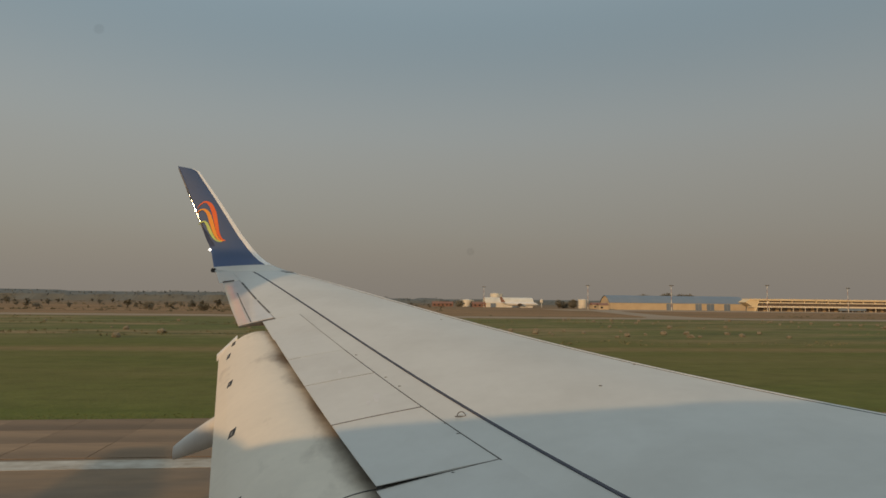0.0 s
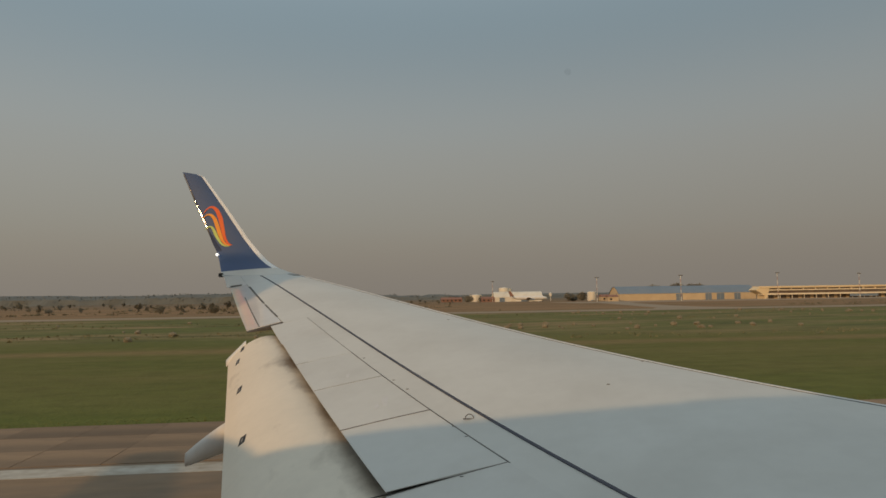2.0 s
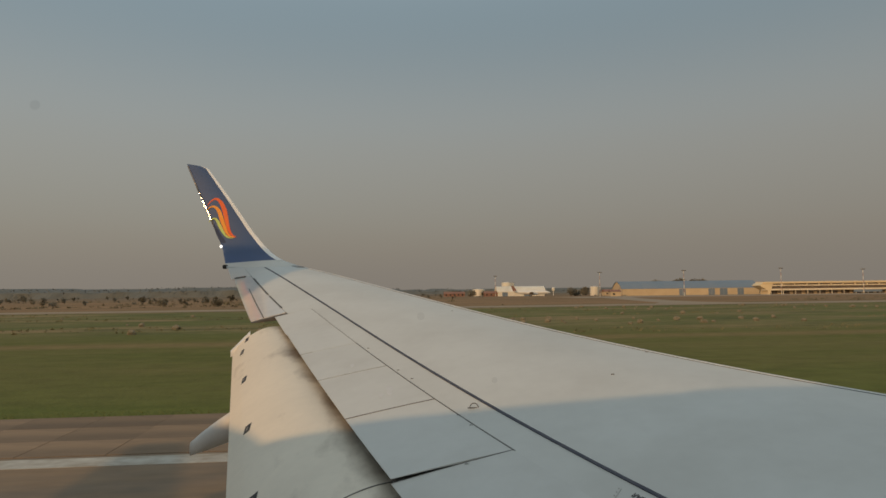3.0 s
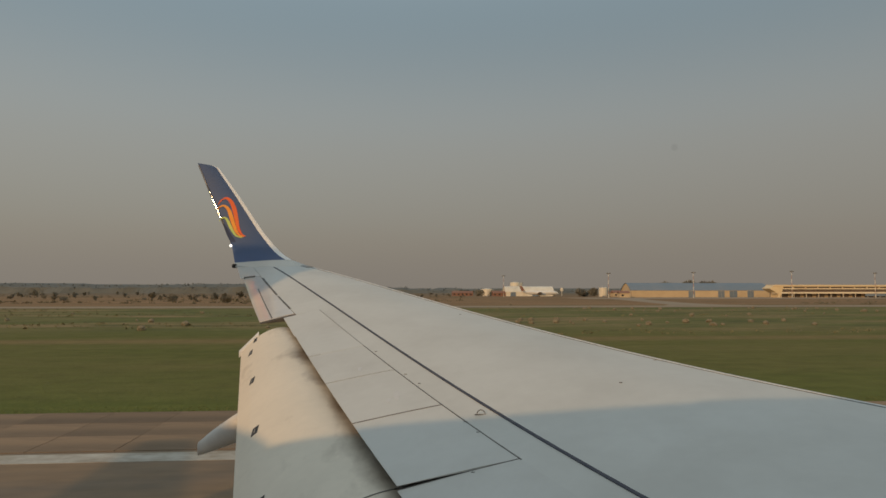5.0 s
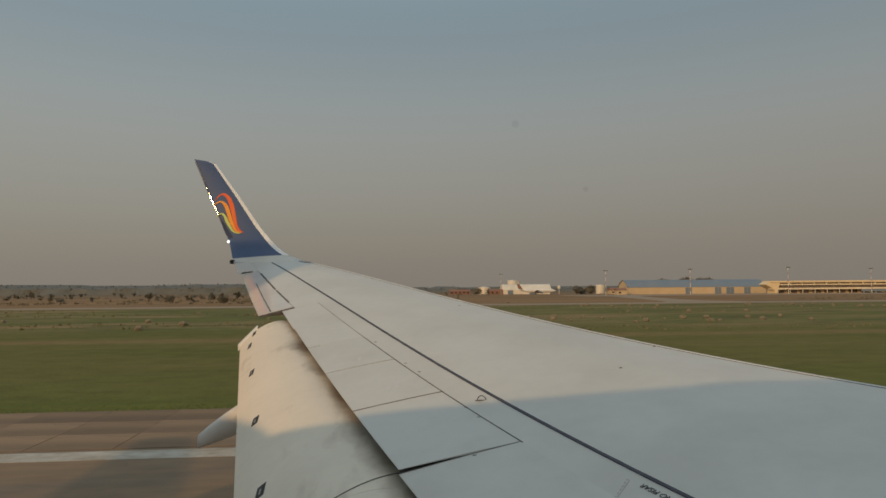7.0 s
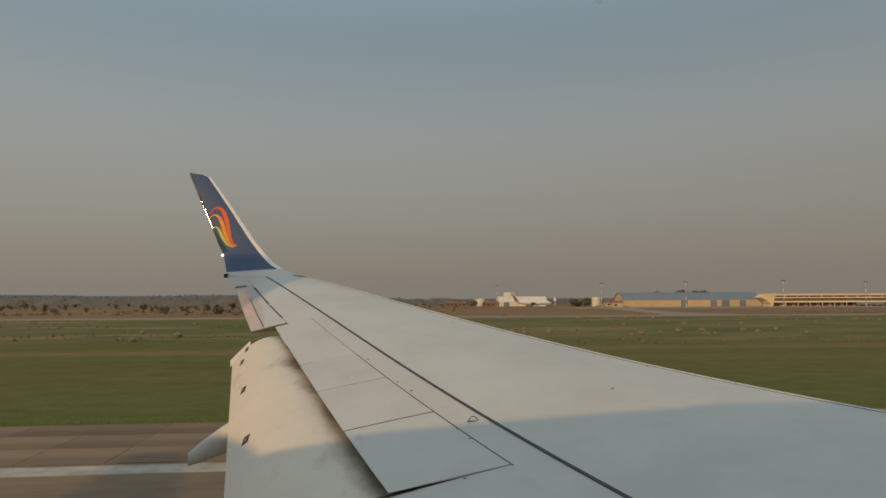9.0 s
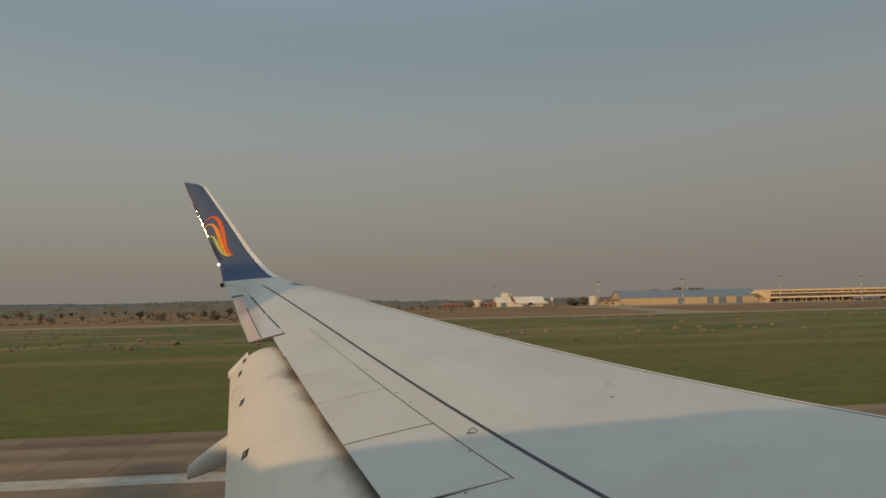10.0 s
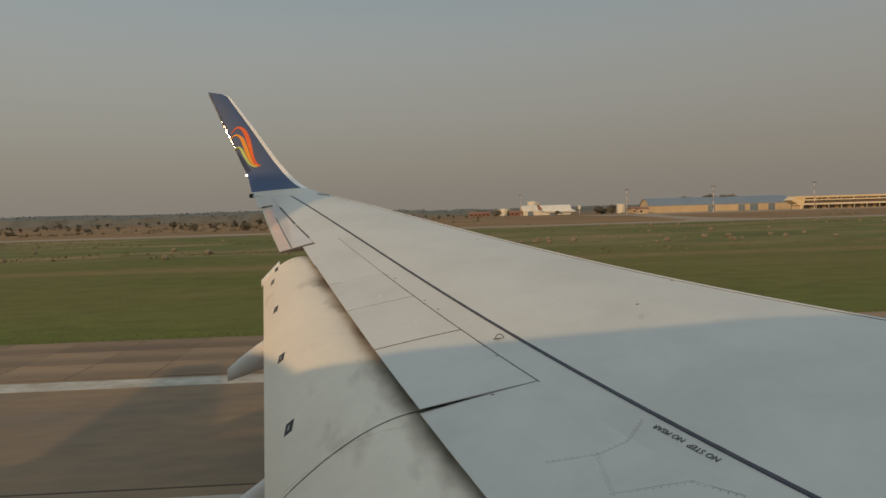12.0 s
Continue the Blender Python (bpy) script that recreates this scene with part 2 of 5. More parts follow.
def ground_material():
    """Mown green verge by the runway, drier tufted grass further out, brown savanna past the taxiway."""
    m = bpy.data.materials.new("airfield_grass")
    m.use_nodes = True
    n, l = m.node_tree.nodes, m.node_tree.links
    p = n["Principled BSDF"]
    p.inputs["Roughness"].default_value, p.inputs["Specular IOR Level"].default_value = 0.95, 0.15
    tc = n.new("ShaderNodeTexCoord")

    def tex(scale, stretch, detail=6.0):
        mp, t = n.new("ShaderNodeMapping"), n.new("ShaderNodeTexNoise")
        mp.inputs["Scale"].default_value = stretch
        l.new(tc.outputs["Object"], mp.inputs[0])
        l.new(mp.outputs[0], t.inputs["Vector"])
        t.inputs["Scale"].default_value, t.inputs["Detail"].default_value, t.inputs["Roughness"].default_value = scale, detail, 0.65
        return t.outputs["Fac"]

    def rng(v, a, b, lo=0.0, hi=1.0):
        r = n.new("ShaderNodeMapRange")
        for k, x in (("From Min", a), ("From Max", b), ("To Min", lo), ("To Max", hi)):
            r.inputs[k].default_value = x
        l.new(v, r.inputs["Value"])
        return r.outputs["Result"]

    def mix(a, b, f, how="MIX"):
        x = n.new("ShaderNodeMix")
        x.data_type, x.blend_type = "RGBA", how
        for k, v in (("A", a), ("B", b), ("Factor", f)):
            if isinstance(v, tuple):
                x.inputs[k].default_value = (*v, 1)
            elif isinstance(v, float):
                x.inputs[k].default_value = v
            else:
                l.new(v, x.inputs[k])
        return x.outputs["Result"]

    sep = n.new("ShaderNodeSeparateXYZ")
    l.new(tc.outputs["Object"], sep.inputs[0])
    wob = n.new("ShaderNodeMath")
    wob.operation = "MULTIPLY_ADD"
    wob.inputs[1].default_value = 60.0
    l.new(tex(0.012, (0.6, 1, 1)), wob.inputs[0])
    l.new(sep.outputs["Y"], wob.inputs[2])
    far_dry = rng(wob.outputs[0], 212.0, 246.0)
    near_dry = rng(wob.outputs[0], 96.0, 116.0)
    lush = mix((0.128, 0.133, 0.034), (0.168, 0.150, 0.049), rng(tex(0.11, (0.22, 1, 1)), 0.38, 0.62))
    patchy = mix((0.140, 0.150, 0.048), (0.285, 0.205, 0.105), rng(tex(0.075, (0.22, 1, 1)), 0.44, 0.62))
    dark = mix(patchy, (0.114, 0.118, 0.044), rng(tex(0.15, (0.3, 1, 1)), 0.50, 0.62))
    green = mix(lush, dark, near_dry)
    # a trodden dry strip runs along the verge
    gap = n.new("ShaderNodeMath")
    gap.operation = "MULTIPLY_ADD"
    gap.inputs[1].default_value = 7.0
    l.new(tex(0.03, (0.5, 1, 1)), gap.inputs[0])
    l.new(sep.outputs["Y"], gap.inputs[2])
    strip = n.new("ShaderNodeMath")
    strip.operation = "MULTIPLY"
    l.new(rng(gap.outputs[0], 62.5, 65.0), strip.inputs[0])
    l.new(rng(gap.outputs[0], 67.0, 70.0, 0.62, 0.0), strip.inputs[1])
    green = mix(green, (0.255, 0.175, 0.082), strip.outputs[0])
    green = mix(green, (0.120, 0.145, 0.032), rng(gap.outputs[0], 31.0, 43.0, 0.6, 0.0))
    brown = mix((0.300, 0.187, 0.100), (0.225, 0.148, 0.080), rng(tex(0.016, (0.5, 1, 1)), 0.42, 0.62))
    brown = mix(brown, (0.10, 0.090, 0.045), rng(tex(0.045, (0.5, 1, 1)), 0.58, 0.70))
    # distance haze painted into the savanna: its colour greys further out
    haze_tint = mix((0.165, 0.138, 0.098), (0.20, 0.150, 0.100), rng(tex(0.012, (0.4, 1, 1)), 0.4, 0.6))
    brown = mix(brown, haze_tint, rng(wob.outputs[0], 430.0, 950.0, 0.0, 0.85))
    col = mix(green, brown, far_dry)
    speck = rng(tex(0.8, (0.6, 1, 1)), 0.3, 0.7, 0.82, 1.18)
    col = mix(col, speck, 1.0, "MULTIPLY")
    blades = rng(tex(7.0, (0.7, 1, 1), 3.0), 0.3, 0.7, 0.92, 1.08)
    col = mix(col, blades, 1.0, "MULTIPLY")
    l.new(col, p.inputs["Base Color"])
    b = n.new("ShaderNodeBump")
    b.inputs["Strength"].default_value, b.inputs["Distance"].default_value = 0.6, 0.15
    l.new(tex(3.0, (1, 1, 1), 4.0), b.inputs["Height"])
    l.new(b.outputs[0], p.inputs["Normal"])
    return m


M["grass"] = ground_material()


def vary_pieces(m, spread):
    """Each piece a little lighter or darker than its neighbours."""
    n, l = m.node_tree.nodes, m.node_tree.links
    p = n["Principled BSDF"]
    under = p.inputs["Base Color"].links[0].from_socket
    info, r, x = n.new("ShaderNodeObjectInfo"), n.new("ShaderNodeMapRange"), n.new("ShaderNodeMix")
    r.inputs["To Min"].default_value, r.inputs["To Max"].default_value = 1 - spread, 1 + spread
    l.new(info.outputs["Random"], r.inputs["Value"])
    x.data_type, x.blend_type = "RGBA", "MULTIPLY"
    x.inputs["Factor"].default_value = 1.0
    l.new(under, x.inputs["A"])
    l.new(r.outputs["Result"], x.inputs["B"])
    l.new(x.outputs["Result"], p.inputs["Base Color"])


vary_pieces(M["slab"], 0.22)
vary_pieces(M["asphalt"], 0.12)


# ---------------------------------------------------------------- mesh helpers
def mesh_of(name, bm, mat, smooth=False):
    me = bpy.data.meshes.new(name)
    bmesh.ops.recalc_face_normals(bm, faces=bm.faces)
    bm.to_mesh(me)
    bm.free()
    me.materials.append(mat)
    if smooth:
        for f in me.polygons:
            f.use_smooth = True
    return me


def part(name, bm, mat, parent, label="", smooth=False):
    ob = new(name, mesh_of(name, bm, mat, smooth) if isinstance(bm, bmesh.types.BMesh) else bm)
    ob.parent = parent
    return tagged(ob, label)


def thing(name, label, category, group="", kind="", at=(0, 0, 0), turn=0.0):
    ob = new(name)
    ob.matrix_world = pose(*at, 0, 0, turn)
    return tagged(ob, label, category, group, kind)


def box(bm, x0, x1, y0, y1, z0, z1, m=None, bevel=0.0):
    r = bmesh.ops.create_cube(bm, size=1.0)
    v = r["verts"]
    bmesh.ops.scale(bm, vec=(x1 - x0, y1 - y0, z1 - z0), verts=v)
    bmesh.ops.translate(bm, vec=((x0 + x1) / 2, (y0 + y1) / 2, (z0 + z1) / 2), verts=v)
    if bevel:
        r = bmesh.ops.bevel(bm, geom=list({e for q in v for e in q.link_edges}), offset=bevel, segments=2, affect="EDGES")
        v = list({q for f in r["faces"] for q in f.verts} | {q for q in v if q.is_valid})
    if m is not None:
        bmesh.ops.transform(bm, matrix=m, verts=v)
    return v


def tube(bm, a, b, r0, r1, n=10, caps=True):
    a, b = Vector(a), Vector(b)
    q = (b - a).to_track_quat("Z", "Y").to_matrix()
    rings = []
    for c, r in ((a, r0), (b, r1)):
        rings.append([bm.verts.new(c + q @ Vector((r * math.cos(k * math.tau / n), r * math.sin(k * math.tau / n), 0))) for k in range(n)])
    for k in range(n):
        bm.faces.new((rings[0][k], rings[0][(k + 1) % n], rings[1][(k + 1) % n], rings[1][k]))
    if caps:
        bm.faces.new(rings[0][::-1])
        bm.faces.new(rings[1])


def loft(bm, rings, closed=True, caps=True):
    """Skin through rings of equally many points."""
    vs = [[bm.verts.new(p) for p in r] for r in rings]
    n = len(vs[0])
    for a, b in zip(vs, vs[1:]):
        for k in range(n if closed else n - 1):
            bm.faces.new((a[k], a[(k + 1) % n], b[(k + 1) % n], b[k]))
    if caps and closed:
        bm.faces.new(vs[0][::-1])
        bm.faces.new(vs[-1])
    return vs


def ribbon(bm, line, width, side, lift=0.003, thick=0.004):
    """A flat strip along points; side gives its across direction."""
    rings = []
    for p in line:
        p, s = Vector(p), Vector(side).normalized() * width / 2
        rings.append([p - s + Vector((0, 0, lift)), p + s + Vector((0, 0, lift)), p + s - Vector((0, 0, thick)), p - s - Vector((0, 0, thick))])
    loft(bm, rings)


# ---------------------------------------------------------------- the wing's form
# Span stations y are counted from the eye; the wing's box is turned into the world by W().
def W(x, y, z):
    return Vector((EX + x, EY + y, EZ + z))


def x_lead(y):
    return 6.177 - 0.523 * y


def chord(y):
    return 5.50 - 0.245 * y


def z_lead(y):
    return -0.841 - 0.0872 * y + 0.01985 * y * y - 0.00057 * y ** 3


def z_up(x, y):
    """The upper skin."""
    c = chord(y)
    s = (x_lead(y) - x) / c
    fade = min(1.0, max(0.0, (y - 11.5) / 3.9))
    return z_lead(y) - 0.16 * (1 - 0.85 * fade * fade) * c * max(0.0, (s - 0.15) / 0.85) ** 1.5


def x_hinge(y):
    return 2.39 - 0.305 * y - 0.0021 * y * y


def x_trail(y):
    return 1.36 - 0.272 * y - 0.0011 * y * y


def x_stripe(y):
    return 2.62 - 0.285 * y - 0.0038 * y * y


def raised(x, y):
    """How far the spoilers, standing slightly open, lift off the wing."""
    return 0.030 * max(0.0, x_hinge(y) - x) / (x_hinge(4.6) - x_trail(4.6)) if 4.602 < y < 9.448 else 0.0


def on_skin(x, y, lift=0.0):
    return W(x, y, z_up(x, y) + raised(x, y) + lift)


def span(a, b, n):
    return [a + (b - a) * k / n for k in range(n + 1)]


aircraft = thing("aircraft", "white airliner with blue upturned winglet and lowered flaps on the runway", "airplane")
aircraft.matrix_world = TILT

# Wing skin: upper face from the leading edge to the hinge line (to the tail edge near the tip and root), nose and underside.
def wing_ring(y):
    if y < 2.55:
        aft = x_trail(y)
    elif y < 10.62:
        aft = x_hinge(y)
    else:
        aft = x_lead(y) - 0.715 * chord(y)
    c, xl = chord(y), x_lead(y)
    ups = [(xl - (xl - aft) * q, z_up(xl - (xl - aft) * q, y)) for q in (0.0, 0.03, 0.08, 0.15, 0.25, 0.36, 0.48, 0.6, 0.72, 0.84, 0.93, 1.0)]
    za = ups[-1][1]
    nose = [(xl + 0.018 * c, ups[0][1] - 0.022 * c), (xl + 0.016 * c, ups[0][1] - 0.045 * c), (xl - 0.02 * c, ups[0][1] - 0.075 * c)]
    low = [(aft, za - 0.012), (aft + 0.02, za - 0.035 * c), (xl - 0.45 * c, ups[0][1] - 0.125 * c), (xl - 0.2 * c, ups[0][1] - 0.11 * c)]
    return [W(x, y, z) for x, z in ups + low + nose[::-1]]


wing_st = span(0.14, 2.54, 4) + span(2.56, 10.61, 22) + span(10.63, 15.4, 12)
bm = bmesh.new()
loft(bm, [wing_ring(y) for y in wing_st])
wing = part("wing", bm, M["skin"], aircraft, "grey-white painted wing skin", smooth=True)
wing.data.set_sharp_from_angle(angle=radians(35))

# Leading-edge slat strip with its seam.
bm = bmesh.new()
ribbon(bm, [on_skin(x_lead(y) - 0.050, y) for y in span(0.3, 15.2, 50)], 0.020, (1, 0.5, 0), 0.002)
part("slat_seam", bm, M["seam"], wing, "dark seam behind the leading-edge slat")
bm = bmesh.new()
loft(bm, [[W(x_lead(y) + 0.02 * chord(y), y, z_lead(y) - 0.02 * chord(y)), W(x_lead(y) + 0.004, y, z_lead(y) + 0.004), W(x_lead(y) - 0.034, y, z_up(x_lead(y) - 0.034, y) + 0.004),
           W(x_lead(y) - 0.034, y, z_lead(y) - 0.03)] for y in span(0.3, 15.3, 50)])
part("slat", bm, M["edge"], wing, "bare metal leading edge")

# Dark sealant stripe along the rear of the wing box.
bm = bmesh.new()
ribbon(bm, [on_skin(x_stripe(y), y) for y in span(0.4, 15.25, 60)], 0.042, (1, 0.34, 0), 0.003)
part("sealant_stripe", bm, M["seal"], wing, "dark grey sealant stripe")

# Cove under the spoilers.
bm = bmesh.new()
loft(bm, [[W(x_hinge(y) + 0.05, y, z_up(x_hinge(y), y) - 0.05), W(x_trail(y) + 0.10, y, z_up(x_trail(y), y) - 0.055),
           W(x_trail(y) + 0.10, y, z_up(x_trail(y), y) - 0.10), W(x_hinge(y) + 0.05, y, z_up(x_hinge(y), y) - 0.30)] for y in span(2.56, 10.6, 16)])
part("cove_panel", bm, M["cove"], wing, "dark cove behind the wing box")


def panel_bm(y0, y1, fore, aft, thick, gap=0.006, n=8):
    bm = bmesh.new()
    rings = []
    for y in span(y0 + gap, y1 - gap, n):
        a, b = fore(y) - gap, aft(y)
        xs = [a + (b - a) * q for q in (0, 0.33, 0.66, 1)]
        up = [on_skin(x, y, 0.002) for x in xs]
        dn = [on_skin(x, y, -thick * (1 - 0.93 * q)) for x, q in zip(xs[::-1], (1, 0.66, 0.33, 0))]
        rings.append(up + dn)
    loft(bm, rings)
    return bm


# Row of spoilers, the outer ones a finger's width open, and a fixed trailing panel.
for y0, y1, what in ((2.56, 4.60, "spoiler"), (4.60, 5.95, "spoiler"), (5.95, 7.20, "spoiler"), (7.20, 8.30, "spoiler"),
                     (8.30, 9.45, "spoiler"), (9.45, 10.61, "trailing_panel")):
    flat = y0 < 3 or what == "trailing_panel"
    part(what, panel_bm(y0, y1, x_hinge, x_trail, 0.05 if flat else 0.014, 0.0015 if y0 < 3 else 0.004), M["panel"], wing,
         "fixed grey-white trailing panel" if what == "trailing_panel" else "closed grey-white spoiler panel" if flat else "slightly raised grey-white spoiler panel")


def seam(pts, width, name="panel_seam", mat="seam", lift=0.0045):
    bm = bmesh.new()
    a, z = on_skin(*pts[0]), on_skin(*pts[-1])
    d = Vector((z.y - a.y, a.x - z.x, 0))
    ribbon(bm, [on_skin(*p) for p in pts], width, d, lift)
    return part(name, bm, M[mat], wing)


def across(y, f0=0.0, f1=1.0):
    return [(x_hinge(y) + (x_trail(y) - x_hinge(y)) * q, y) for q in span(f0, f1, 6)]


seam([(x_hinge(y), y) for y in span(4.58, 8.3, 14)], 0.010, "hinge_seam")
seam([(x_hinge(y), y) for y in span(8.3, 10.6, 8)], 0.009, "hinge_seam", "faint")
seam(across(4.60), 0.008)
seam(across(5.95), 0.019)
seam(across(7.20), 0.009, mat="faint")
seam(across(8.30, 0.78), 0.008, mat="faint")


# Aileron with balance tab, drooping a little.
def x_ail(y):
    return x_lead(y) - 0.715 * chord(y)


def x_ail_end(y):
    return -2.05 - 0.292 * (y - 10.75)


part("aileron", panel_bm(10.72, 14.25, x_ail, x_ail_end, 0.07, 0.012, 10), M["aileron"], wing, "pale glossy aileron")
bm = bmesh.new()
ribbon(bm, [on_skin(x_ail_end(y) + 0.20, y, 0.003) for y in span(10.75, 13.1, 8)], 0.018, (1, 0.3, 0), 0.002)
part("tab_gap", bm, M["seam"], wing, "dark gap of the balance tab")
part("tip_trailing_panel", panel_bm(14.25, 15.4, x_ail, lambda y: -2.05 - 0.292 * (y - 10.75) - 0.06, 0.06, 0.008, 5), M["skin"], wing)
seam([(x_ail(y), y) for y in span(11.1, 12.2, 5)], 0.034, "aileron_seam")
seam([(x_ail(y), y) for y in span(12.32, 14.0, 5)], 0.044, "aileron_seam")
# raised dark strip stands in for the aileron's shaded end face
seam([(x_ail(14.22) + (x_ail_end(14.22) - x_ail(14.22)) * q, 14.22) for q in span(0.35, 0.98, 5)], 0.034, "aileron_seam", lift=0.030)
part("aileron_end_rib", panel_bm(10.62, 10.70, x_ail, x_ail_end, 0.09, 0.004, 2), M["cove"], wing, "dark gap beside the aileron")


# ---------------------------------------------------------------- extended flaps
def flap_end(y):
    """Trailing edge of the lowered flap: x, z."""
    return -0.085 - 0.2085 * y, -2.93 + 0.187 * y - 0.0006 * y * y


def flap_point(q, y):
    """Upper face of the flap, q from its nose (0) to its tail edge (1)."""
    xt, zt = x_trail(y), z_up(x_trail(y), y)
    xe, ze = flap_end(y)
    a, c, b = (xt + 0.12, zt - 0.105), (xt - 0.42 * (xt - xe), zt - 0.01), (xe, ze)
    x = (1 - q) ** 2 * a[0] + 2 * q * (1 - q) * c[0] + q * q * b[0]
    z = (1 - q) ** 2 * a[1] + 2 * q * (1 - q) * c[1] + q * q * b[1]
    # the tail wedge folds a little down behind a crease
    return x, z + 0.020 * (q / 0.87 if q < 0.87 else (1 - q) / 0.13)


def flap_bm(y0, y1, n):
    bm = bmesh.new()
    qs = span(0, 0.862, 14) + [0.878, 0.94, 1.0]
    rings = []
    for y in span(y0, y1, n):
        up = [flap_point(q, y) for q in qs]
        low = [(x + 0.02, z - 0.012 - 0.22 * math.sin(math.pi * (q * 0.75 + 0.25)) * (1 - q)) for q, (x, z) in zip(qs[::-1], up[::-1])]
        rings.append([W(x, y, z) for x, z in up + low[1:]])
    vs = loft(bm, rings)
    soil = []
    for y, r in zip(span(y0, y1, n), vs):
        for k in range(len(r)):
            q = qs[k] if k < len(qs) else 0.3
            soil.append(max(0.02, 1.0 - (2.3 + 0.4 * max(0.0, 9.0 - y)) * q))
    return bm, soil


def add_flap(name, y0, y1, n, label):
    bm, soil = flap_bm(y0, y1, n)
    ob = part(name, bm, M["flap"], aircraft, label, smooth=True)
    at = ob.data.attributes.new("soil", "FLOAT", "POINT")
    for d, v in zip(at.data, soil):
        d.value = v
    ob.data.set_sharp_from_angle(angle=radians(40))
    return ob


flap_out = add_flap("flap", 4.604, 10.36, 40, "lowered cream-white flap with sooty front edge")
add_flap("flap", 0.35, 4.60, 20, "lowered inner flap with sooty front edge")


def flap_patch(y, dy, q0, q1, lift):
    """A thin slanted patch on the flap's upper face."""
    bm = bmesh.new()
    rings = []
    for v in span(y - dy, y + dy, 3):
        shear = 0.15 * (v - y)
        rings.append([W(flap_point(q - shear, v)[0], v, flap_point(q - shear, v)[1] + h) for q, h in ((q0, lift), (q1, lift), (q1, -0.01), (q0, -0.01))])
    loft(bm, rings)
    return bm


for y, dy in ((9.82, 0.085), (8.55, 0.085), (6.93, 0.08), (5.41, 0.08)):
    part("drain_slot", flap_patch(y, dy, 0.800, 0.856, 0.004), M["dark"], flap_out, "black slot in the flap")
    part("slot_tongue", flap_patch(y - 0.006, dy - 0.045, 0.826, 0.838, 0.007), M["faint"], flap_out)
part("drain_slot", flap_patch(10.27, 0.08, 0.70, 0.76, 0.004), M["dark"], flap_out, "black notch at the flap's tip")
# end piece of the outer flap
bm = bmesh.new()
loft(bm, [[W(flap_point(q, y)[0] - 0.03, y, flap_point(q, y)[1] + h) for q, h in ((0.62, 0.02), (1.0, 0.03), (1.0, -0.05), (0.62, -0.10))] for y in (10.365, 10.46)])
part("flap_end_plate", bm, M["white"], flap_out)
# division between outer and inner flap
bm = bmesh.new()
ribbon(bm, [W(flap_point(q, 4.54 + 0.36 * (1 - q) ** 2)[0], 4.54 + 0.36 * (1 - q) ** 2, flap_point(q, 4.54 + 0.36 * (1 - q) ** 2)[1]) for q in span(0.02, 0.9, 18)], 0.011, (0, 1, 0), 0.005)
part("flap_gap", bm, M["seam"], flap_out, "dark curved gap between flaps")


def fairing(y, tail_x, tail_z, label):
    """Canoe-shaped flap track fairing, hanging under the wing and pointing aft."""
    bm = bmesh.new()
    rings = []
    x0, z0 = x_trail(y) + 0.9, z_up(x_trail(y), y) - 0.42
    for k in range(17):
        q = k / 16
        x = x0 + (tail_x - x0) * q
        zc = z0 + (tail_z - z0) * (0.5 * q + 0.5 * q * q)
        r = 0.022 + 0.205 * math.sin(math.pi * (0.12 + 0.84 * q)) ** 0.6
        rings.append([W(x, y + 0.55 * r * math.cos(a), zc + 1.05 * r * math.sin(a)) for a in span(0, math.tau * 15 / 16, 15)])
    loft(bm, rings)
    part("flap_track_fairing", bm, M["fairing"], aircraft, label, smooth=True)


fairing(8.80, -2.42, -2.10, "pale pointed flap track fairing")
fairing(5.70, -1.75, -2.72, "pale pointed flap track fairing")

# ---------------------------------------------------------------- winglet
WL = (((-1.86, 15.40, 0.445), (-3.50, 15.42, 0.440)), ((-2.26, 15.74, 0.585), (-3.60, 15.72, 0.52)), ((-2.44, 15.88, 0.68), (-3.66, 15.88, 0.66)),
      ((-2.60, 15.99, 0.80), (-3.72, 16.00, 0.83)), ((-2.78, 16.08, 0.98), (-3.80, 16.08, 1.03)), ((-3.05, 16.17, 1.30), (-3.93, 16.18, 1.33)),
      ((-3.62, 16.38, 2.10), (-4.33, 16.38, 2.15)), ((-4.22, 16.58, 2.90), (-4.72, 16.59, 2.97)), ((-4.36, 16.60, 2.96), (-4.76, 16.61, 3.03)))


def winglet_bm(a, b, f0, f1):
    """Stations a to b, from chord share f0 to f1 counted from the front edge."""
    bm = bmesh.new()
    rings = []
    for i in range(a, b + 1):
        le, te = Vector(WL[i][0]), Vector(WL[i][1])
        j, k = max(0, i - 1), min(len(WL) - 1, i + 1)
        up = (Vector(WL[k][0]) - Vector(WL[j][0])) * 0.5 + (Vector(WL[k][1]) - Vector(WL[j][1])) * 0.5
        nrm = (te - le).cross(up).normalized()          # towards the outside of the wing
        c = (te - le).length
        fs = span(f0, f1, 6)
        th = [0.055 * c * (math.sqrt(max(0, f)) * 1.48 - 1.3 * f - 0.15 * f * f + 0.01) for f in fs]
        inner = [W(*(le + (te - le) * f - nrm * t)) for f, t in zip(fs, th)]
        if i == 0:      # flush with the wing's upper skin
            inner = [on_skin((le + (te - le) * f).x, le.y, 0.001) for f in fs]
        outer = [W(*(le + (te - le) * f + nrm * t)) for f, t in zip(fs, th)]
        rings.append(inner + outer[::-1])
    loft(bm, rings)
    return bm


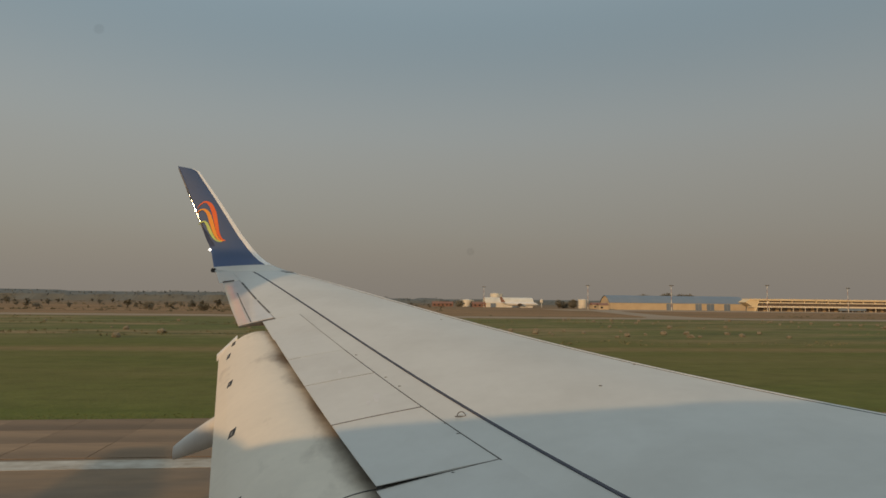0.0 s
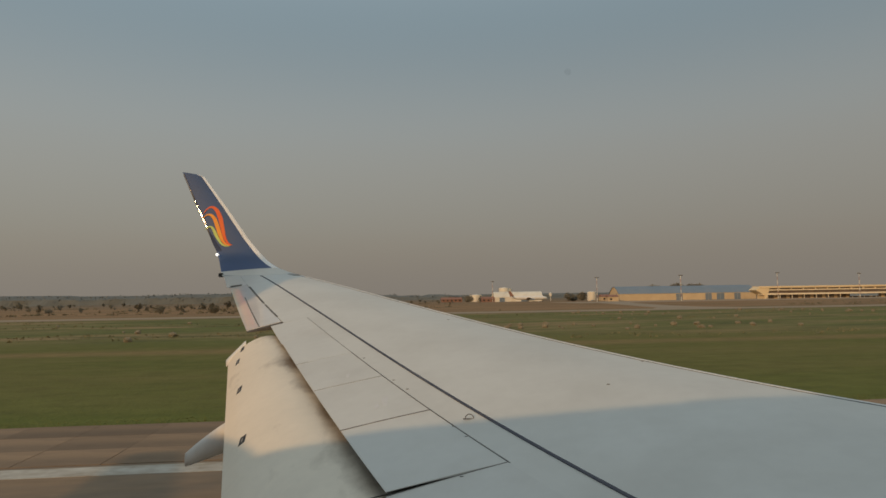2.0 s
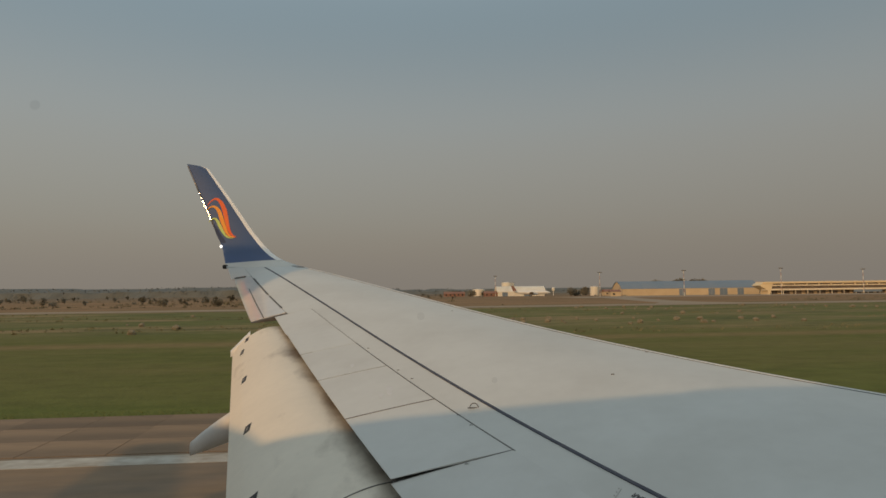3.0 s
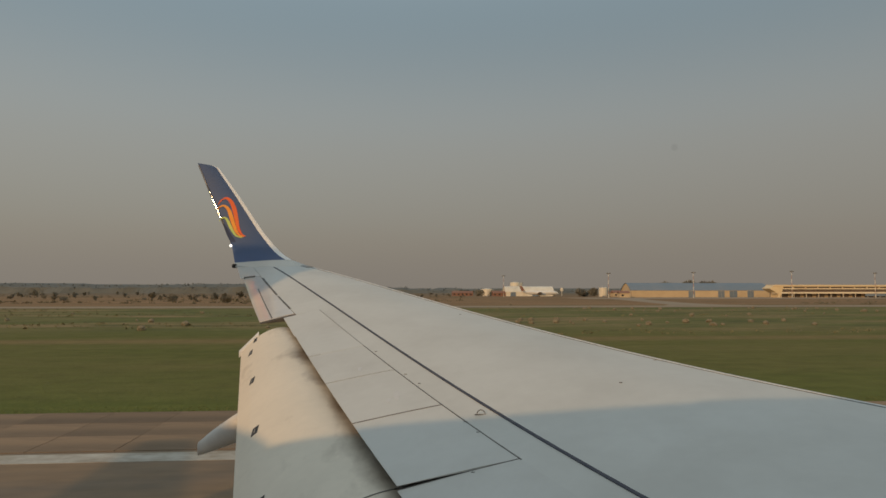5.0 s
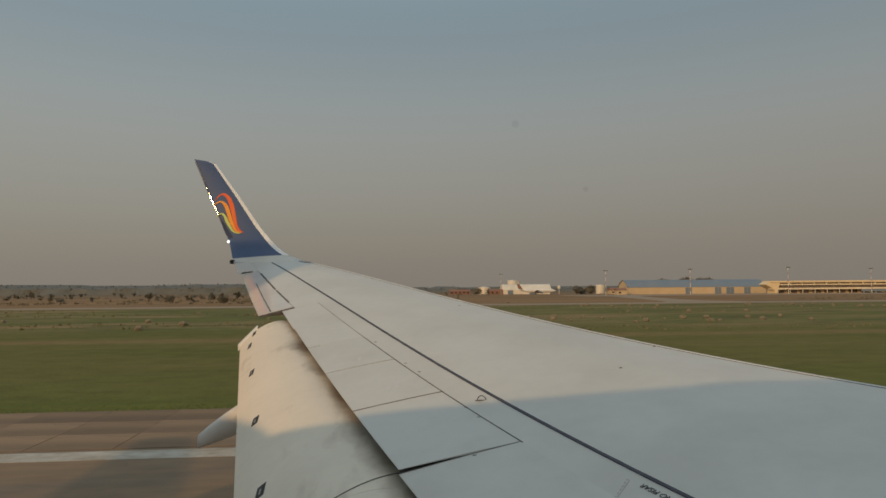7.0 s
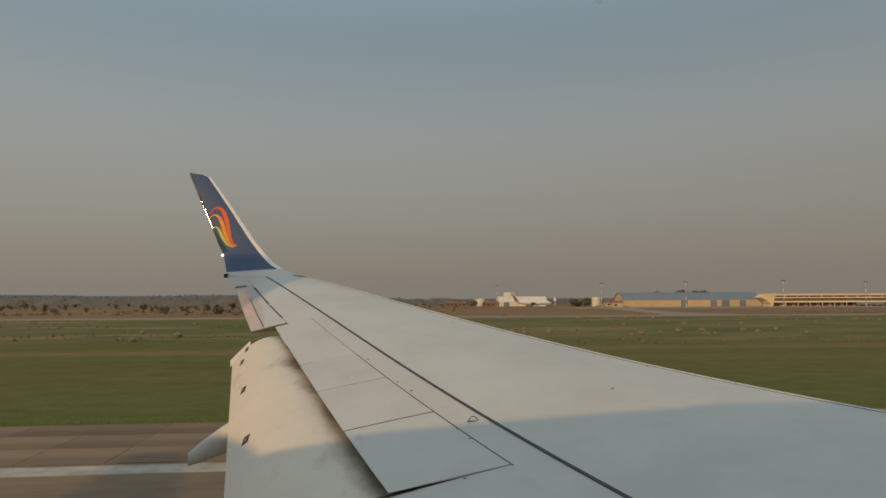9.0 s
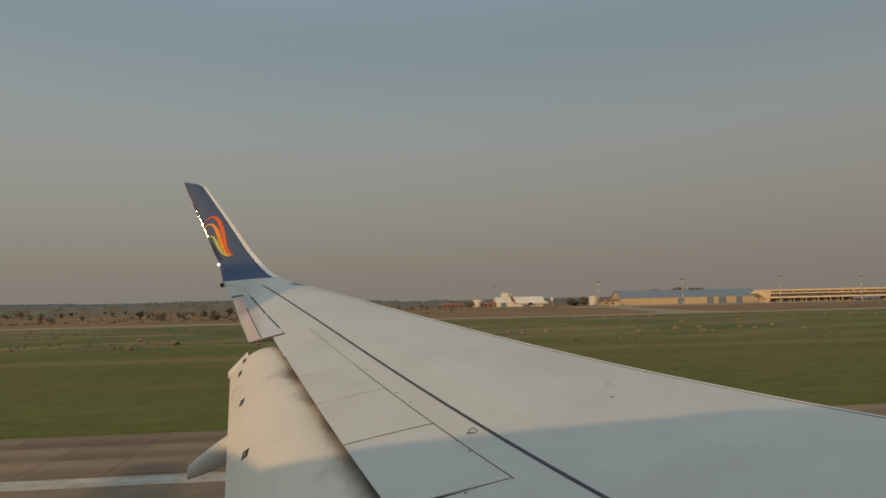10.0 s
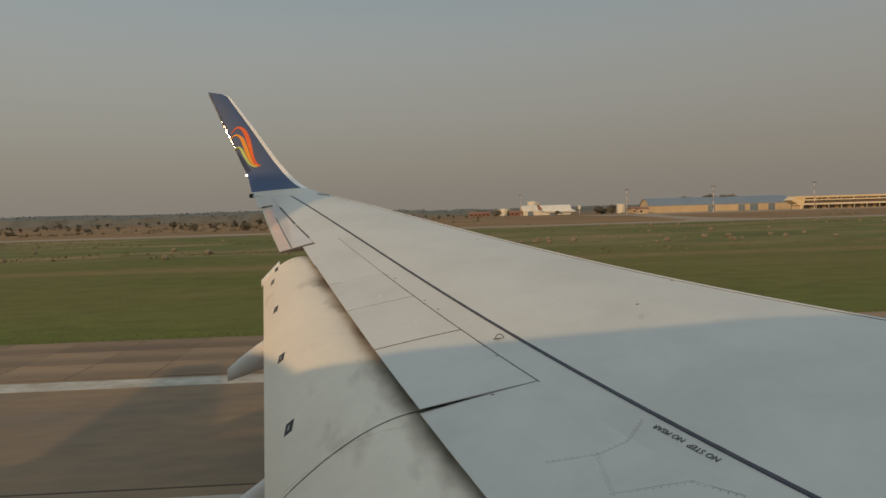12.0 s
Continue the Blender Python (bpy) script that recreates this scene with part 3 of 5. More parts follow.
winglet = part("winglet", winglet_bm(1, 8, 0.13, 1.0), M["blue"], aircraft, "glossy dark blue upturned winglet", smooth=True)
winglet.data.set_sharp_from_angle(angle=radians(40))
o = part("leading_edge", winglet_bm(1, 8, 0.0, 0.13), M["white"], winglet, "white leading edge", smooth=True)
o.data.set_sharp_from_angle(angle=radians(50))
o = part("blend", winglet_bm(0, 1, 0.0, 1.0), M["skin"], winglet, "grey-white curved wing tip", smooth=True)
o.data.set_sharp_from_angle(angle=radians(40))


def winglet_face(z):
    """How far out the inner face lies at height z."""
    for i in range(len(WL) - 1):
        za, zb = WL[i][0][2], WL[i + 1][0][2]
        if za <= z <= zb:
            q = (z - za) / (zb - za)
            return WL[i][0][1] + (WL[i + 1][0][1] - WL[i][0][1]) * q
    return WL[-1][0][1]


def flowing(pts, n):
    """A smooth curve through points (Catmull-Rom)."""
    out = []
    for i in range(len(pts) - 1):
        p0, p1, p2, p3 = (pts[max(0, min(len(pts) - 1, i + k))] for k in (-1, 0, 1, 2))
        for t in span(0, 1, n)[: n if i < len(pts) - 2 else n + 1]:
            out.append(tuple(0.5 * (2 * b + (c - a) * t + (2 * a - 5 * b + 4 * c - d) * t * t + (3 * b - a - 3 * c + d) * t ** 3) for a, b, c, d in zip(p0, p1, p2, p3)))
    return out


def stroke(name, pts, mat, label, lift):
    """A flowing painted stroke through (x, z, half width), laid on the winglet's inner face."""
    bm = bmesh.new()
    rings, line = [], flowing(pts, 6)
    for i, (x, z, w) in enumerate(line):
        (xa, za, _), (xb, zb, _) = line[max(0, i - 1)], line[min(len(line) - 1, i + 1)]
        d = Vector((xb - xa, zb - za)).normalized()
        e = ((x - d.y * w, z + d.x * w), (x + d.y * w, z - d.x * w))
        rings.append([W(ex, winglet_face(ez) - h, ez) for h in (lift, 0.012) for ex, ez in (e if h == lift else e[::-1])])
    loft(bm, rings)
    part(name, bm, mat, winglet, label)


stroke("emblem_stroke", ((-4.17, 1.96, 0.006), (-4.08, 2.085, 0.015), (-3.975, 2.125, 0.026), (-3.86, 2.04, 0.043), (-3.765, 1.845, 0.051), (-3.70, 1.61, 0.046),
                         (-3.635, 1.375, 0.035), (-3.545, 1.225, 0.021), (-3.44, 1.175, 0.006)), M["red"], "red-orange painted swoosh", 0.026)
stroke("emblem_stroke", ((-4.175, 1.825, 0.006), (-4.11, 1.91, 0.014), (-4.005, 1.93, 0.025), (-3.90, 1.83, 0.041), (-3.825, 1.655, 0.046), (-3.755, 1.465, 0.041),
                         (-3.68, 1.30, 0.033), (-3.59, 1.195, 0.021), (-3.475, 1.165, 0.006)), M["orange"], "orange painted swoosh", 0.029)
stroke("emblem_stroke", ((-4.105, 1.545, 0.006), (-4.055, 1.605, 0.011), (-3.97, 1.63, 0.021), (-3.90, 1.555, 0.031), (-3.842, 1.44, 0.035), (-3.77, 1.315, 0.030),
                         (-3.695, 1.212, 0.021), (-3.605, 1.158, 0.014), (-3.515, 1.145, 0.006)), M["green"], "yellow-green painted swoosh", 0.032)
# tube added to catch the edge's glint; grey-brown stands in for a reflection
bm = bmesh.new()
for i in range(5, 7):
    tube(bm, W(*WL[i][1]), W(*WL[i + 1][1]), 0.020, 0.018, 16)
part("trailing_edge", bm, M["worn"], winglet, "grey-brown tube added for the trailing edge's reflection", smooth=True)
# polished metal flecks added on the tail edge to imitate sun glints
def glint_fleck(u0, u1, width, seed):
    r = random.Random(seed)
    lo, mid, hi = (Vector(WL[k][1]) for k in (5, 6, 7))
    up = (hi - lo).normalized()
    tip = r.uniform(-0.05, 0.05), r.uniform(-0.05, 0.05)
    bm = bmesh.new()
    rings = []
    for q in span(0, 1, 9):
        u = u0 + (u1 - u0) * q
        c = lo.lerp(mid, u) if u < 1 else mid.lerp(hi, u - 1)
        # normal set halfway between sun and eye, so the fleck glints
        nrm = Vector((-0.215 + tip[0] + r.uniform(-0.02, 0.02), -0.97, 0.107 + tip[1] + r.uniform(-0.02, 0.02))).normalized()
        fore = up.cross(nrm).normalized()
        fore = fore if fore.x > 0 else -fore
        w = width * (0.15 + 0.85 * math.sin(math.pi * q)) * r.uniform(0.55, 1.2)
        c = c + nrm * 0.022 + fore * 0.004
        rings.append([W(*(c - fore * 0.006)), W(*(c + fore * w)), W(*(c + fore * w - nrm * 0.02)), W(*(c - fore * 0.006 - nrm * 0.02))])
    loft(bm, rings)
    part("wear_strip", bm, M["lamp"], winglet, "polished metal fleck added for a sun glint on the tail edge")


for u0, u1, w, k in ((0.31, 0.42, 0.006, 1), (0.44, 0.62, 0.013, 2), (0.64, 0.78, 0.016, 3), (0.80, 0.93, 0.012, 5), (0.96, 1.02, 0.009, 6), (1.12, 1.16, 0.012, 4)):
    glint_fleck(u0, u1, w, k)
stroke("grime", ((-4.00, 1.50, 0.006), (-3.93, 1.36, 0.030), (-3.84, 1.20, 0.045), (-3.74, 1.06, 0.055), (-3.66, 0.97, 0.02)), M["grime"], "dark exhaust grime on the blue paint", 0.020)
glow = bpy.data.materials.new("lit_position_light")
glow.use_nodes = True
glow.node_tree.nodes["Principled BSDF"].inputs["Emission Color"].default_value = (1.0, 0.95, 0.86, 1)
glow.node_tree.nodes["Principled BSDF"].inputs["Emission Strength"].default_value = 1.6
bm = bmesh.new()
bmesh.ops.create_uvsphere(bm, u_segments=12, v_segments=8, radius=0.034, matrix=Matrix.Translation(W(-3.75, 15.94, 0.935)))
part("tail_light", bm, glow, winglet, "small lit white rear position light", smooth=True)
bm = bmesh.new()
box(bm, -0.055, 0.055, -0.04, 0.04, -0.05, 0.045, Matrix.Translation(W(-3.55, 15.5, 0.44)), 0.015)
part("light_housing", bm, M["dark"], winglet, "black light housing")
bm = bmesh.new()
loft(bm, [[W(x_lead(y) + 0.02 - 0.2 * q, y, z_lead(y) + h) for q, h in ((0, -0.02), (0.2, 0.018), (0.8, 0.022), (1, 0.0))] for y in (15.05, 15.2, 15.36)])
part("position_light", bm, M["smoke"], winglet, "dark smoked position light")

# ---------------------------------------------------------------- small fittings on the wing
# Rubbed grey smudges on the panels.
smudge = material("rubbed_grey_smudge", (0.585, 0.575, 0.56), 0.5, other=(0.64, 0.64, 0.635), scale=7.0, amount=0.8)
for x, y, lx, ly in ((0.10, 6.42, 0.03, 0.16), (0.02, 6.32, 0.02, 0.07), (-0.30, 7.45, 0.02, 0.08)):
    bm = bmesh.new()
    pts = [(x + lx * math.cos(a) * (1 + 0.25 * math.sin(3 * a)), y + ly * math.sin(a) * (1 + 0.2 * math.cos(2 * a))) for a in span(0, math.tau * 15 / 16, 15)]
    loft(bm, [[on_skin(px, py, 0.0) for px, py in pts], [on_skin(px, py, 0.0032) for px, py in pts]])
    part("smudge", bm, smudge, wing, "faint grey smudge on the paint")

bm = bmesh.new()
base = on_skin(0.80, 5.53, 0.004)
for k in range(12):
    a, b = math.pi * k / 12, math.pi * (k + 1) / 12
    tube(bm, base + Vector((0.036 * math.cos(a), 0.012 * math.sin(a), 0.036 * math.sin(a))), base + Vector((0.036 * math.cos(b), 0.012 * math.sin(b), 0.036 * math.sin(b))), 0.0042, 0.0042, 6)
tube(bm, base - Vector((0.055, 0, 0)), base + Vector((0.055, 0, 0)), 0.0048, 0.0048, 6)
part("tie_ring", bm, M["seam"], wing, "small dark metal ring")
for x, y in ((2.70, 6.46), (1.03, 9.27), (2.07, 5.70), (0.73, 5.20), (0.33, 6.62), (0.20, 6.98), (0.66, 5.46), (-0.13, 7.98), (0.61, 4.57)):
    bm = bmesh.new()
    box(bm, -0.015, 0.015, -0.005, 0.005, -0.004, 0.005, Matrix.Translation(on_skin(x, y)) @ pose(0, 0, 0, 0, 0, -20), 0.002)
    part("fastener", bm, M["seam"], wing)
# fine riveted skin seams near the root
rivets = bmesh.new()
for a, b in (((1.40, 3.74), (1.25, 3.56)), ((1.25, 3.56), (1.06, 3.51)), ((1.06, 3.51), (0.78, 3.57)), ((1.06, 3.51), (1.03, 3.14)), ((1.03, 3.14), (1.40, 3.07)), ((1.40, 3.07), (1.56, 2.86))):
    bm = bmesh.new()
    d = Vector((b[1] - a[1], a[0] - b[0], 0))
    ribbon(bm, [on_skin(a[0] + (b[0] - a[0]) * t, a[1] + (b[1] - a[1]) * t) for t in span(0, 1, 6)], 0.0022, d, 0.003)
    part("skin_seam", bm, M["rivet"], wing)
    count = int(Vector((b[0] - a[0], b[1] - a[1])).length / 0.035)
    d = d.normalized() * 0.014
    for k in range(count + 1):
        t = k / max(1, count)
        p = on_skin(a[0] + (b[0] - a[0]) * t + d.x, a[1] + (b[1] - a[1]) * t + d.y)
        tube(rivets, p, p + Vector((0, 0, 0.0045)), 0.0045, 0.0035, 6)
tagged(part("rivets", rivets, M["rivet"], wing), "rows of small grey rivets", kind="stuff")


def stencil(body, x, y, size, along):
    cu = bpy.data.curves.new("stencil", "FONT")
    cu.body, cu.size, cu.extrude = body, size, 0.0008
    tmp = new("stencil_tmp", cu)
    me = bpy.data.meshes.new_from_object(tmp.evaluated_get(bpy.context.evaluated_depsgraph_get()))
    bpy.data.objects.remove(tmp)
    me.materials.clear()
    me.materials.append(M["ink"])
    ob = new("stencil_lettering", me)
    ob.parent = wing
    n = (on_skin(x, y + 0.1) - on_skin(x, y)).cross(on_skin(x - 0.1, y) - on_skin(x, y)).normalized()
    xa = (on_skin(x + along[0] * 0.1, y + along[1] * 0.1) - on_skin(x, y)).normalized()
    ya = n.cross(xa).normalized()
    m = Matrix((xa, ya, n)).transposed().to_4x4()
    ob.matrix_basis = Matrix.Translation(on_skin(x, y, 0.004)) @ m
    tagged(ob, "black stencilled lettering")


STRIPE_DIR = (-0.325, 0.946)
stencil("NO STEP", 1.605, 3.175, 0.056, STRIPE_DIR)
stencil("NO PISAR", 1.528, 3.425, 0.056, STRIPE_DIR)

# ---------------------------------------------------------------- fuselage and cabin window
R_OUT, FZ = 1.885, EZ - 0.42


def fus_ring(x, r_scale=1.0, dz=0.0):
    return [(EX + x, R_OUT * r_scale * math.cos(a), FZ + dz + (2.0 if math.sin(a) > 0 else 2.05) * r_scale * math.sin(a)) for a in span(0, math.tau * 47 / 48, 47)]


bm = bmesh.new()
sections = [(-20.5, 0.12, 0.9), (-17, 0.45, 0.7), (-13, 0.78, 0.35), (-9.5, 0.97, 0.0), (-7.2, 0.985, -0.05), (-5.4, 1, 0), (-2.5, 1, 0)]
loft(bm, [fus_ring(*s) for s in sections])
part("rear_fuselage", bm, M["fuselage"], aircraft, "white rear fuselage", smooth=True)
bm = bmesh.new()
sections = [(2.5, 1, 0), (11.0, 1, 0), (13.5, 0.96, -0.05), (15.5, 0.8, -0.25), (17, 0.5, -0.5), (17.8, 0.12, -0.7)]
loft(bm, [fus_ring(*s) for s in sections])
part("front_fuselage", bm, M["fuselage"], aircraft, "white front fuselage", smooth=True)

# The bay round the window: hull panels above, below and beside the opening, real thickness.
WIN_X0, WIN_X1, WIN_Z0, WIN_Z1 = -0.165, 0.1772, EZ - 0.25, EZ + 0.30
Y_IN, Y_OUT = EY + 0.125, EY + 0.190
LEAN = math.tan(radians(5.5))     # the sidewall leans in towards the crown


def hull_strip(a0, a1, x0, x1, n):
    bm = bmesh.new()
    rings = []
    for a in span(a0, a1, n):
        ring = []
        for r in (1.0, 0.965):
            for x in ((x0, x1) if r == 1.0 else (x1, x0)):
                ring.append((EX + x, R_OUT * r * math.cos(a), FZ + 2.02 * r * math.sin(a)))
        rings.append(ring)
    loft(bm, rings)
    return bm


a_lo, a_hi = math.asin((WIN_Z0 - 0.06 - FZ) / 2.02), math.asin((WIN_Z1 + 0.07 - FZ) / 2.02)
part("hull_panel", hull_strip(a_hi, math.pi - a_hi, -2.5, 2.5, 22), M["fuselage"], aircraft, "white hull over the cabin")
part("hull_panel", hull_strip(math.pi - a_lo, a_lo + math.tau, -2.5, 2.5, 22), M["fuselage"], aircraft, "white hull under the cabin")
holes = [(x - 0.15, x + 0.15) for x in (-2.2, -1.7, -1.2, -0.7)] + [(WIN_X0 - 0.08, WIN_X1 + 0.10)] + [(x - 0.15, x + 0.15) for x in (0.72, 1.22, 1.72, 2.22)]
for lo, hi in ((a_lo, a_hi), (math.pi - a_hi, math.pi - a_lo)):
    ends = [-2.5] + [e for h in holes for e in h] + [2.5]
    for x0, x1 in zip(ends[::2], ends[1::2]):
        part("window_post", hull_strip(lo, hi, x0, x1, 4), M["fuselage"], aircraft, "white hull between cabin windows")


def frame_ring(y, gx0, gx1, gz0, gz1, r, n=8):
    """Rounded rectangle in the plane of constant y."""
    pts = []
    for cx, cz, a0 in ((gx1 - r, gz1 - r, 0), (gx0 + r, gz1 - r, 90), (gx0 + r, gz0 + r, 180), (gx1 - r, gz0 + r, 270)):
        for k in range(n):
            a = radians(a0 + 90 * k / (n - 1))
            z = cz + r * math.sin(a)
            pts.append((cx + r * math.cos(a) + 0.026 * (z - EZ), y - LEAN * (z - EZ), z))
    return pts


bm = bmesh.new()
x0, x1, z0, z1 = WIN_X0, WIN_X1, WIN_Z0, WIN_Z1
loft(bm, [frame_ring(Y_OUT, x0 - 0.07, x1 + 0.09, z0 - 0.05, z1 + 0.06, 0.12), frame_ring(Y_IN + 0.006, x0 - 0.003, x1 + 0.003, z0, z1, 0.09),
          frame_ring(Y_IN, x0, x1, z0, z1, 0.09), frame_ring(Y_IN - 0.004, x0 - 0.004, x1 + 0.004, z0 - 0.004, z1 + 0.004, 0.094),
          frame_ring(Y_IN - 0.004, x0 - 0.009, x1 + 0.009, z0 - 0.009, z1 + 0.009, 0.10), frame_ring(Y_IN + 0.01, x0 - 0.03, x1 + 0.03, z0 - 0.03, z1 + 0.03, 0.11)], closed=True, caps=False)
win = part("window_frame", bm, M["lining"], aircraft, "dark rounded window reveal", smooth=True)
win.data.set_sharp_from_angle(angle=radians(40))
bm = bmesh.new()
loft(bm, [frame_ring(Y_IN + 0.004, x0 - 0.007, x1 + 0.007, z0 - 0.007, z1 + 0.007, 0.10), frame_ring(Y_IN - 0.008, x0 - 0.018, x1 + 0.018, z0 - 0.018, z1 + 0.018, 0.11),
          frame_ring(Y_IN - 0.016, x0 - 0.05, x1 + 0.05, z0 - 0.05, z1 + 0.05, 0.12),
          frame_ring(Y_IN - 0.010, x0 - 0.30, x1 + 0.30, z0 - 0.30, z1 + 0.30, 0.14), frame_ring(Y_IN + 0.01, x0 - 0.30, x1 + 0.30, z0 - 0.30, z1 + 0.30, 0.14)], caps=False)
part("sidewall_panel", bm, M["rim"], aircraft, "grey-brown cabin sidewall panel", smooth=True)

# Tail fin, tailplanes and landing gear, which shade the wing tip and carry the aircraft.
bm = bmesh.new()
fin = [(-11.8, -17.6, FZ + 1.9), (-13.1, -18.1, FZ + 3.4), (-16.2, -19.2, FZ + 8.2)]
loft(bm, [[(EX + a, -0.12, z), (EX + a + 0.15, 0.0, z), (EX + a, 0.12, z), (EX + e, 0.03, z), (EX + e, -0.03, z)] for a, e, z in fin])
part("tail_fin", bm, M["blue"], aircraft, "dark blue tail fin")
bm = bmesh.new()
loft(bm, [[(EX + x, -w, FZ + 1.7), (EX + x, -0.4 * w, z), (EX + x, 0.4 * w, z), (EX + x, w, FZ + 1.7)]
          for x, w, z in ((-7.45, 0.03, FZ + 1.90), (-7.9, 0.06, FZ + 2.08), (-8.5, 0.08, FZ + 2.24), (-9.5, 0.09, FZ + 2.44), (-10.7, 0.11, FZ + 2.66), (-12.4, 0.12, FZ + 2.9))])
part("dorsal_fin", bm, M["fuselage"], aircraft, "white dorsal fillet before the tail fin")
for s in (-1, 1):
    bm = bmesh.new()
    loft(bm, [[(EX - 15.2, s * 0.6, FZ + 0.9), (EX - 15.2, s * 0.6, FZ + 1.15), (EX - 18.4, s * 0.6, FZ + 1.05)], [(EX - 18.6, s * 7.0, FZ + 1.6), (EX - 18.6, s * 7.0, FZ + 1.72), (EX - 19.9, s * 7.0, FZ + 1.66)]])
    part("tailplane", bm, M["fuselage"], aircraft)
    gear_y = s * 2.86
    wheel_z = 0.60 - LEAN_Y * (gear_y - EY)
    bm = bmesh.new()
    tube(bm, (EX + 0.9, gear_y, wheel_z), (EX + 0.9, s * 2.5, EZ - 1.75), 0.10, 0.13, 10)
    leg = part("main_gear", bm, M["steel"], aircraft, "steel main landing gear leg")
    for d in (-0.26, 0.26):
        bm = bmesh.new()
        tube(bm, (EX + 0.9, gear_y + d - 0.17, wheel_z), (EX + 0.9, gear_y + d + 0.17, wheel_z), 0.555, 0.555, 24)
        part("tyre", bm, M["dark"], leg)
bm = bmesh.new()
tube(bm, (EX + 14.5, 0, 0.35), (EX + 14.5, 0, FZ - 1.3), 0.09, 0.10, 10)
leg = part("nose_gear", bm, M["steel"], aircraft, "steel nose landing gear leg")
for d in (-0.2, 0.2):
    bm = bmesh.new()
    tube(bm, (EX + 14.5, d - 0.1, 0.425), (EX + 14.5, d + 0.1, 0.425), 0.345, 0.345, 20)
    part("tyre", bm, M["dark"], leg)

# A few specks of dirt on the window.
speck = bpy.data.materials.new("translucent_dirt")
speck.use_nodes = True
sn, sl = speck.node_tree.nodes, speck.node_tree.links
sn.clear()
s_out, s_mix, s_thru, s_dirt = (sn.new("ShaderNode" + k) for k in ("OutputMaterial", "MixShader", "BsdfTransparent", "BsdfDiffuse"))
s_dirt.inputs["Color"].default_value = (0.25, 0.23, 0.2, 1)
s_mix.inputs[0].default_value = 0.09
sl.new(s_thru.outputs[0], s_mix.inputs[1])
sl.new(s_dirt.outputs[0], s_mix.inputs[2])
sl.new(s_mix.outputs[0], s_out.inputs[0])
for x, z, r in ((-0.052, 0.009, 0.0011), (0.084, 0.062, 0.0008), (0.030, -0.037, 0.0009), (0.047, -0.052, 0.0007)):
    bm = bmesh.new()
    bmesh.ops.create_circle(bm, cap_ends=True, segments=12, radius=r, matrix=Matrix.Translation((EX + x, Y_IN + 0.0215 - LEAN * z, EZ + z)) @ pose(0, 0, 0, 90, 0, 0))
    part("dirt_speck", bm, speck, win)

# ---------------------------------------------------------------- ground and pavements
def sheet(name, label, mat, x0, x1, y0, y1, z, category="ground"):
    bm = bmesh.new()
    box(bm, x0, x1, y0, y1, z - 0.3, z)
    ob = new(name, mesh_of(name, bm, mat))
    return tagged(ob, label, category, kind="structure")


bm = bmesh.new()
bmesh.ops.create_grid(bm, x_segments=40, y_segments=40, size=4600)
tagged(new("ground", mesh_of("ground", bm, M["grass"])), "mown green verge turning to dry brown savanna grass", "ground", kind="structure")

runway = sheet("runway", "worn brown-grey runway with rubber streaks", M["asphalt"], -1600, 1600, -26.0, 20.9, 0.03, "runway")
shoulder = sheet("runway_shoulder", "stained brown concrete runway shoulder with dark joints", M["slab"], -1600, 1600, 20.9, 27.0, 0.022, "runway")
sheet("runway_shoulder", "stained brown concrete runway shoulder", M["slab"], -1600, 1600, -32.0, -26.0, 0.022, "runway")
sheet("edge_line", "worn white runway edge line", M["mark"], -1600, 1600, 19.7, 20.65, 0.042, "marking")
sheet("touchdown_mark", "worn white touchdown bar on the runway", M["mark"], -4.4, 9.0, 10.3, 12.3, 0.054, "marking")
sheet("taxiway", "pale concrete taxiway parallel to the runway", M["taxi"], -1600, 1600, 186.0, 200.0, 0.03, "taxiway")
sheet("taxiway_shoulder", "dark asphalt edge of the taxiway", M["asphalt"], -1600, 1600, 180.5, 186.0, 0.024, "taxiway")
sheet("apron", "pale concrete apron before the terminal", M["taxi"], 120, 560, 385, 455, 0.03, "apron")
bm = bmesh.new()
loft(bm, [[(x0, y, 0.034), (x1, y, 0.034), (x1, y, -0.2), (x0, y, -0.2)] for y, x0, x1 in ((201, 86, 116), (216, 94, 110), (252, 102, 115), (330, 120, 134), (378, 130, 148), (390, 132, 190))])
tagged(new("taxiway_link", mesh_of("taxiway_link", bm, M["taxi"])), "pale curved concrete link to the apron", "taxiway", kind="structure")


def paved_curve(name, label, mat, half, z, category="taxiway"):
    """Pavement along the turn that leads from the runway to the parallel taxiway, behind the aircraft."""
    bm = bmesh.new()
    rings = []
    for q in span(0, 1, 40):
        a = radians(90 * q)
        c = Vector((-560 + 150 * math.sin(a), 23 + 170 * (1 - math.cos(a)), 0))
        d = Vector((150 * math.cos(a), 170 * math.sin(a), 0)).normalized()
        n = Vector((-d.y, d.x, 0)) * half
        rings.append([c - n + Vector((0, 0, z)), c + n + Vector((0, 0, z)), c + n - Vector((0, 0, 0.3)), c - n - Vector((0, 0, 0.3))])
    loft(bm, rings)
    tagged(new(name, mesh_of(name, bm, mat)), label, category, kind="structure")


paved_curve("taxiway_exit_shoulder", "dark asphalt shoulder of the curved taxiway exit", M["asphalt"], 17.0, 0.016)
paved_curve("taxiway_exit", "pale curved concrete taxiway leading off the runway", M["taxi"], 10.0, 0.021)
paved_curve("exit_line", "worn yellow guide line along the curved exit", M["signyellow"], 0.15, 0.026, "marking")

sheet("joint_filler", "dark joint filler between the shoulder slabs", M["joint"], -41.3, 69.3, 20.92, 26.98, 0.026, "runway")
# Joints cut the slabs: each slab is a piece of its own on the pavement.
slab_mesh = {}


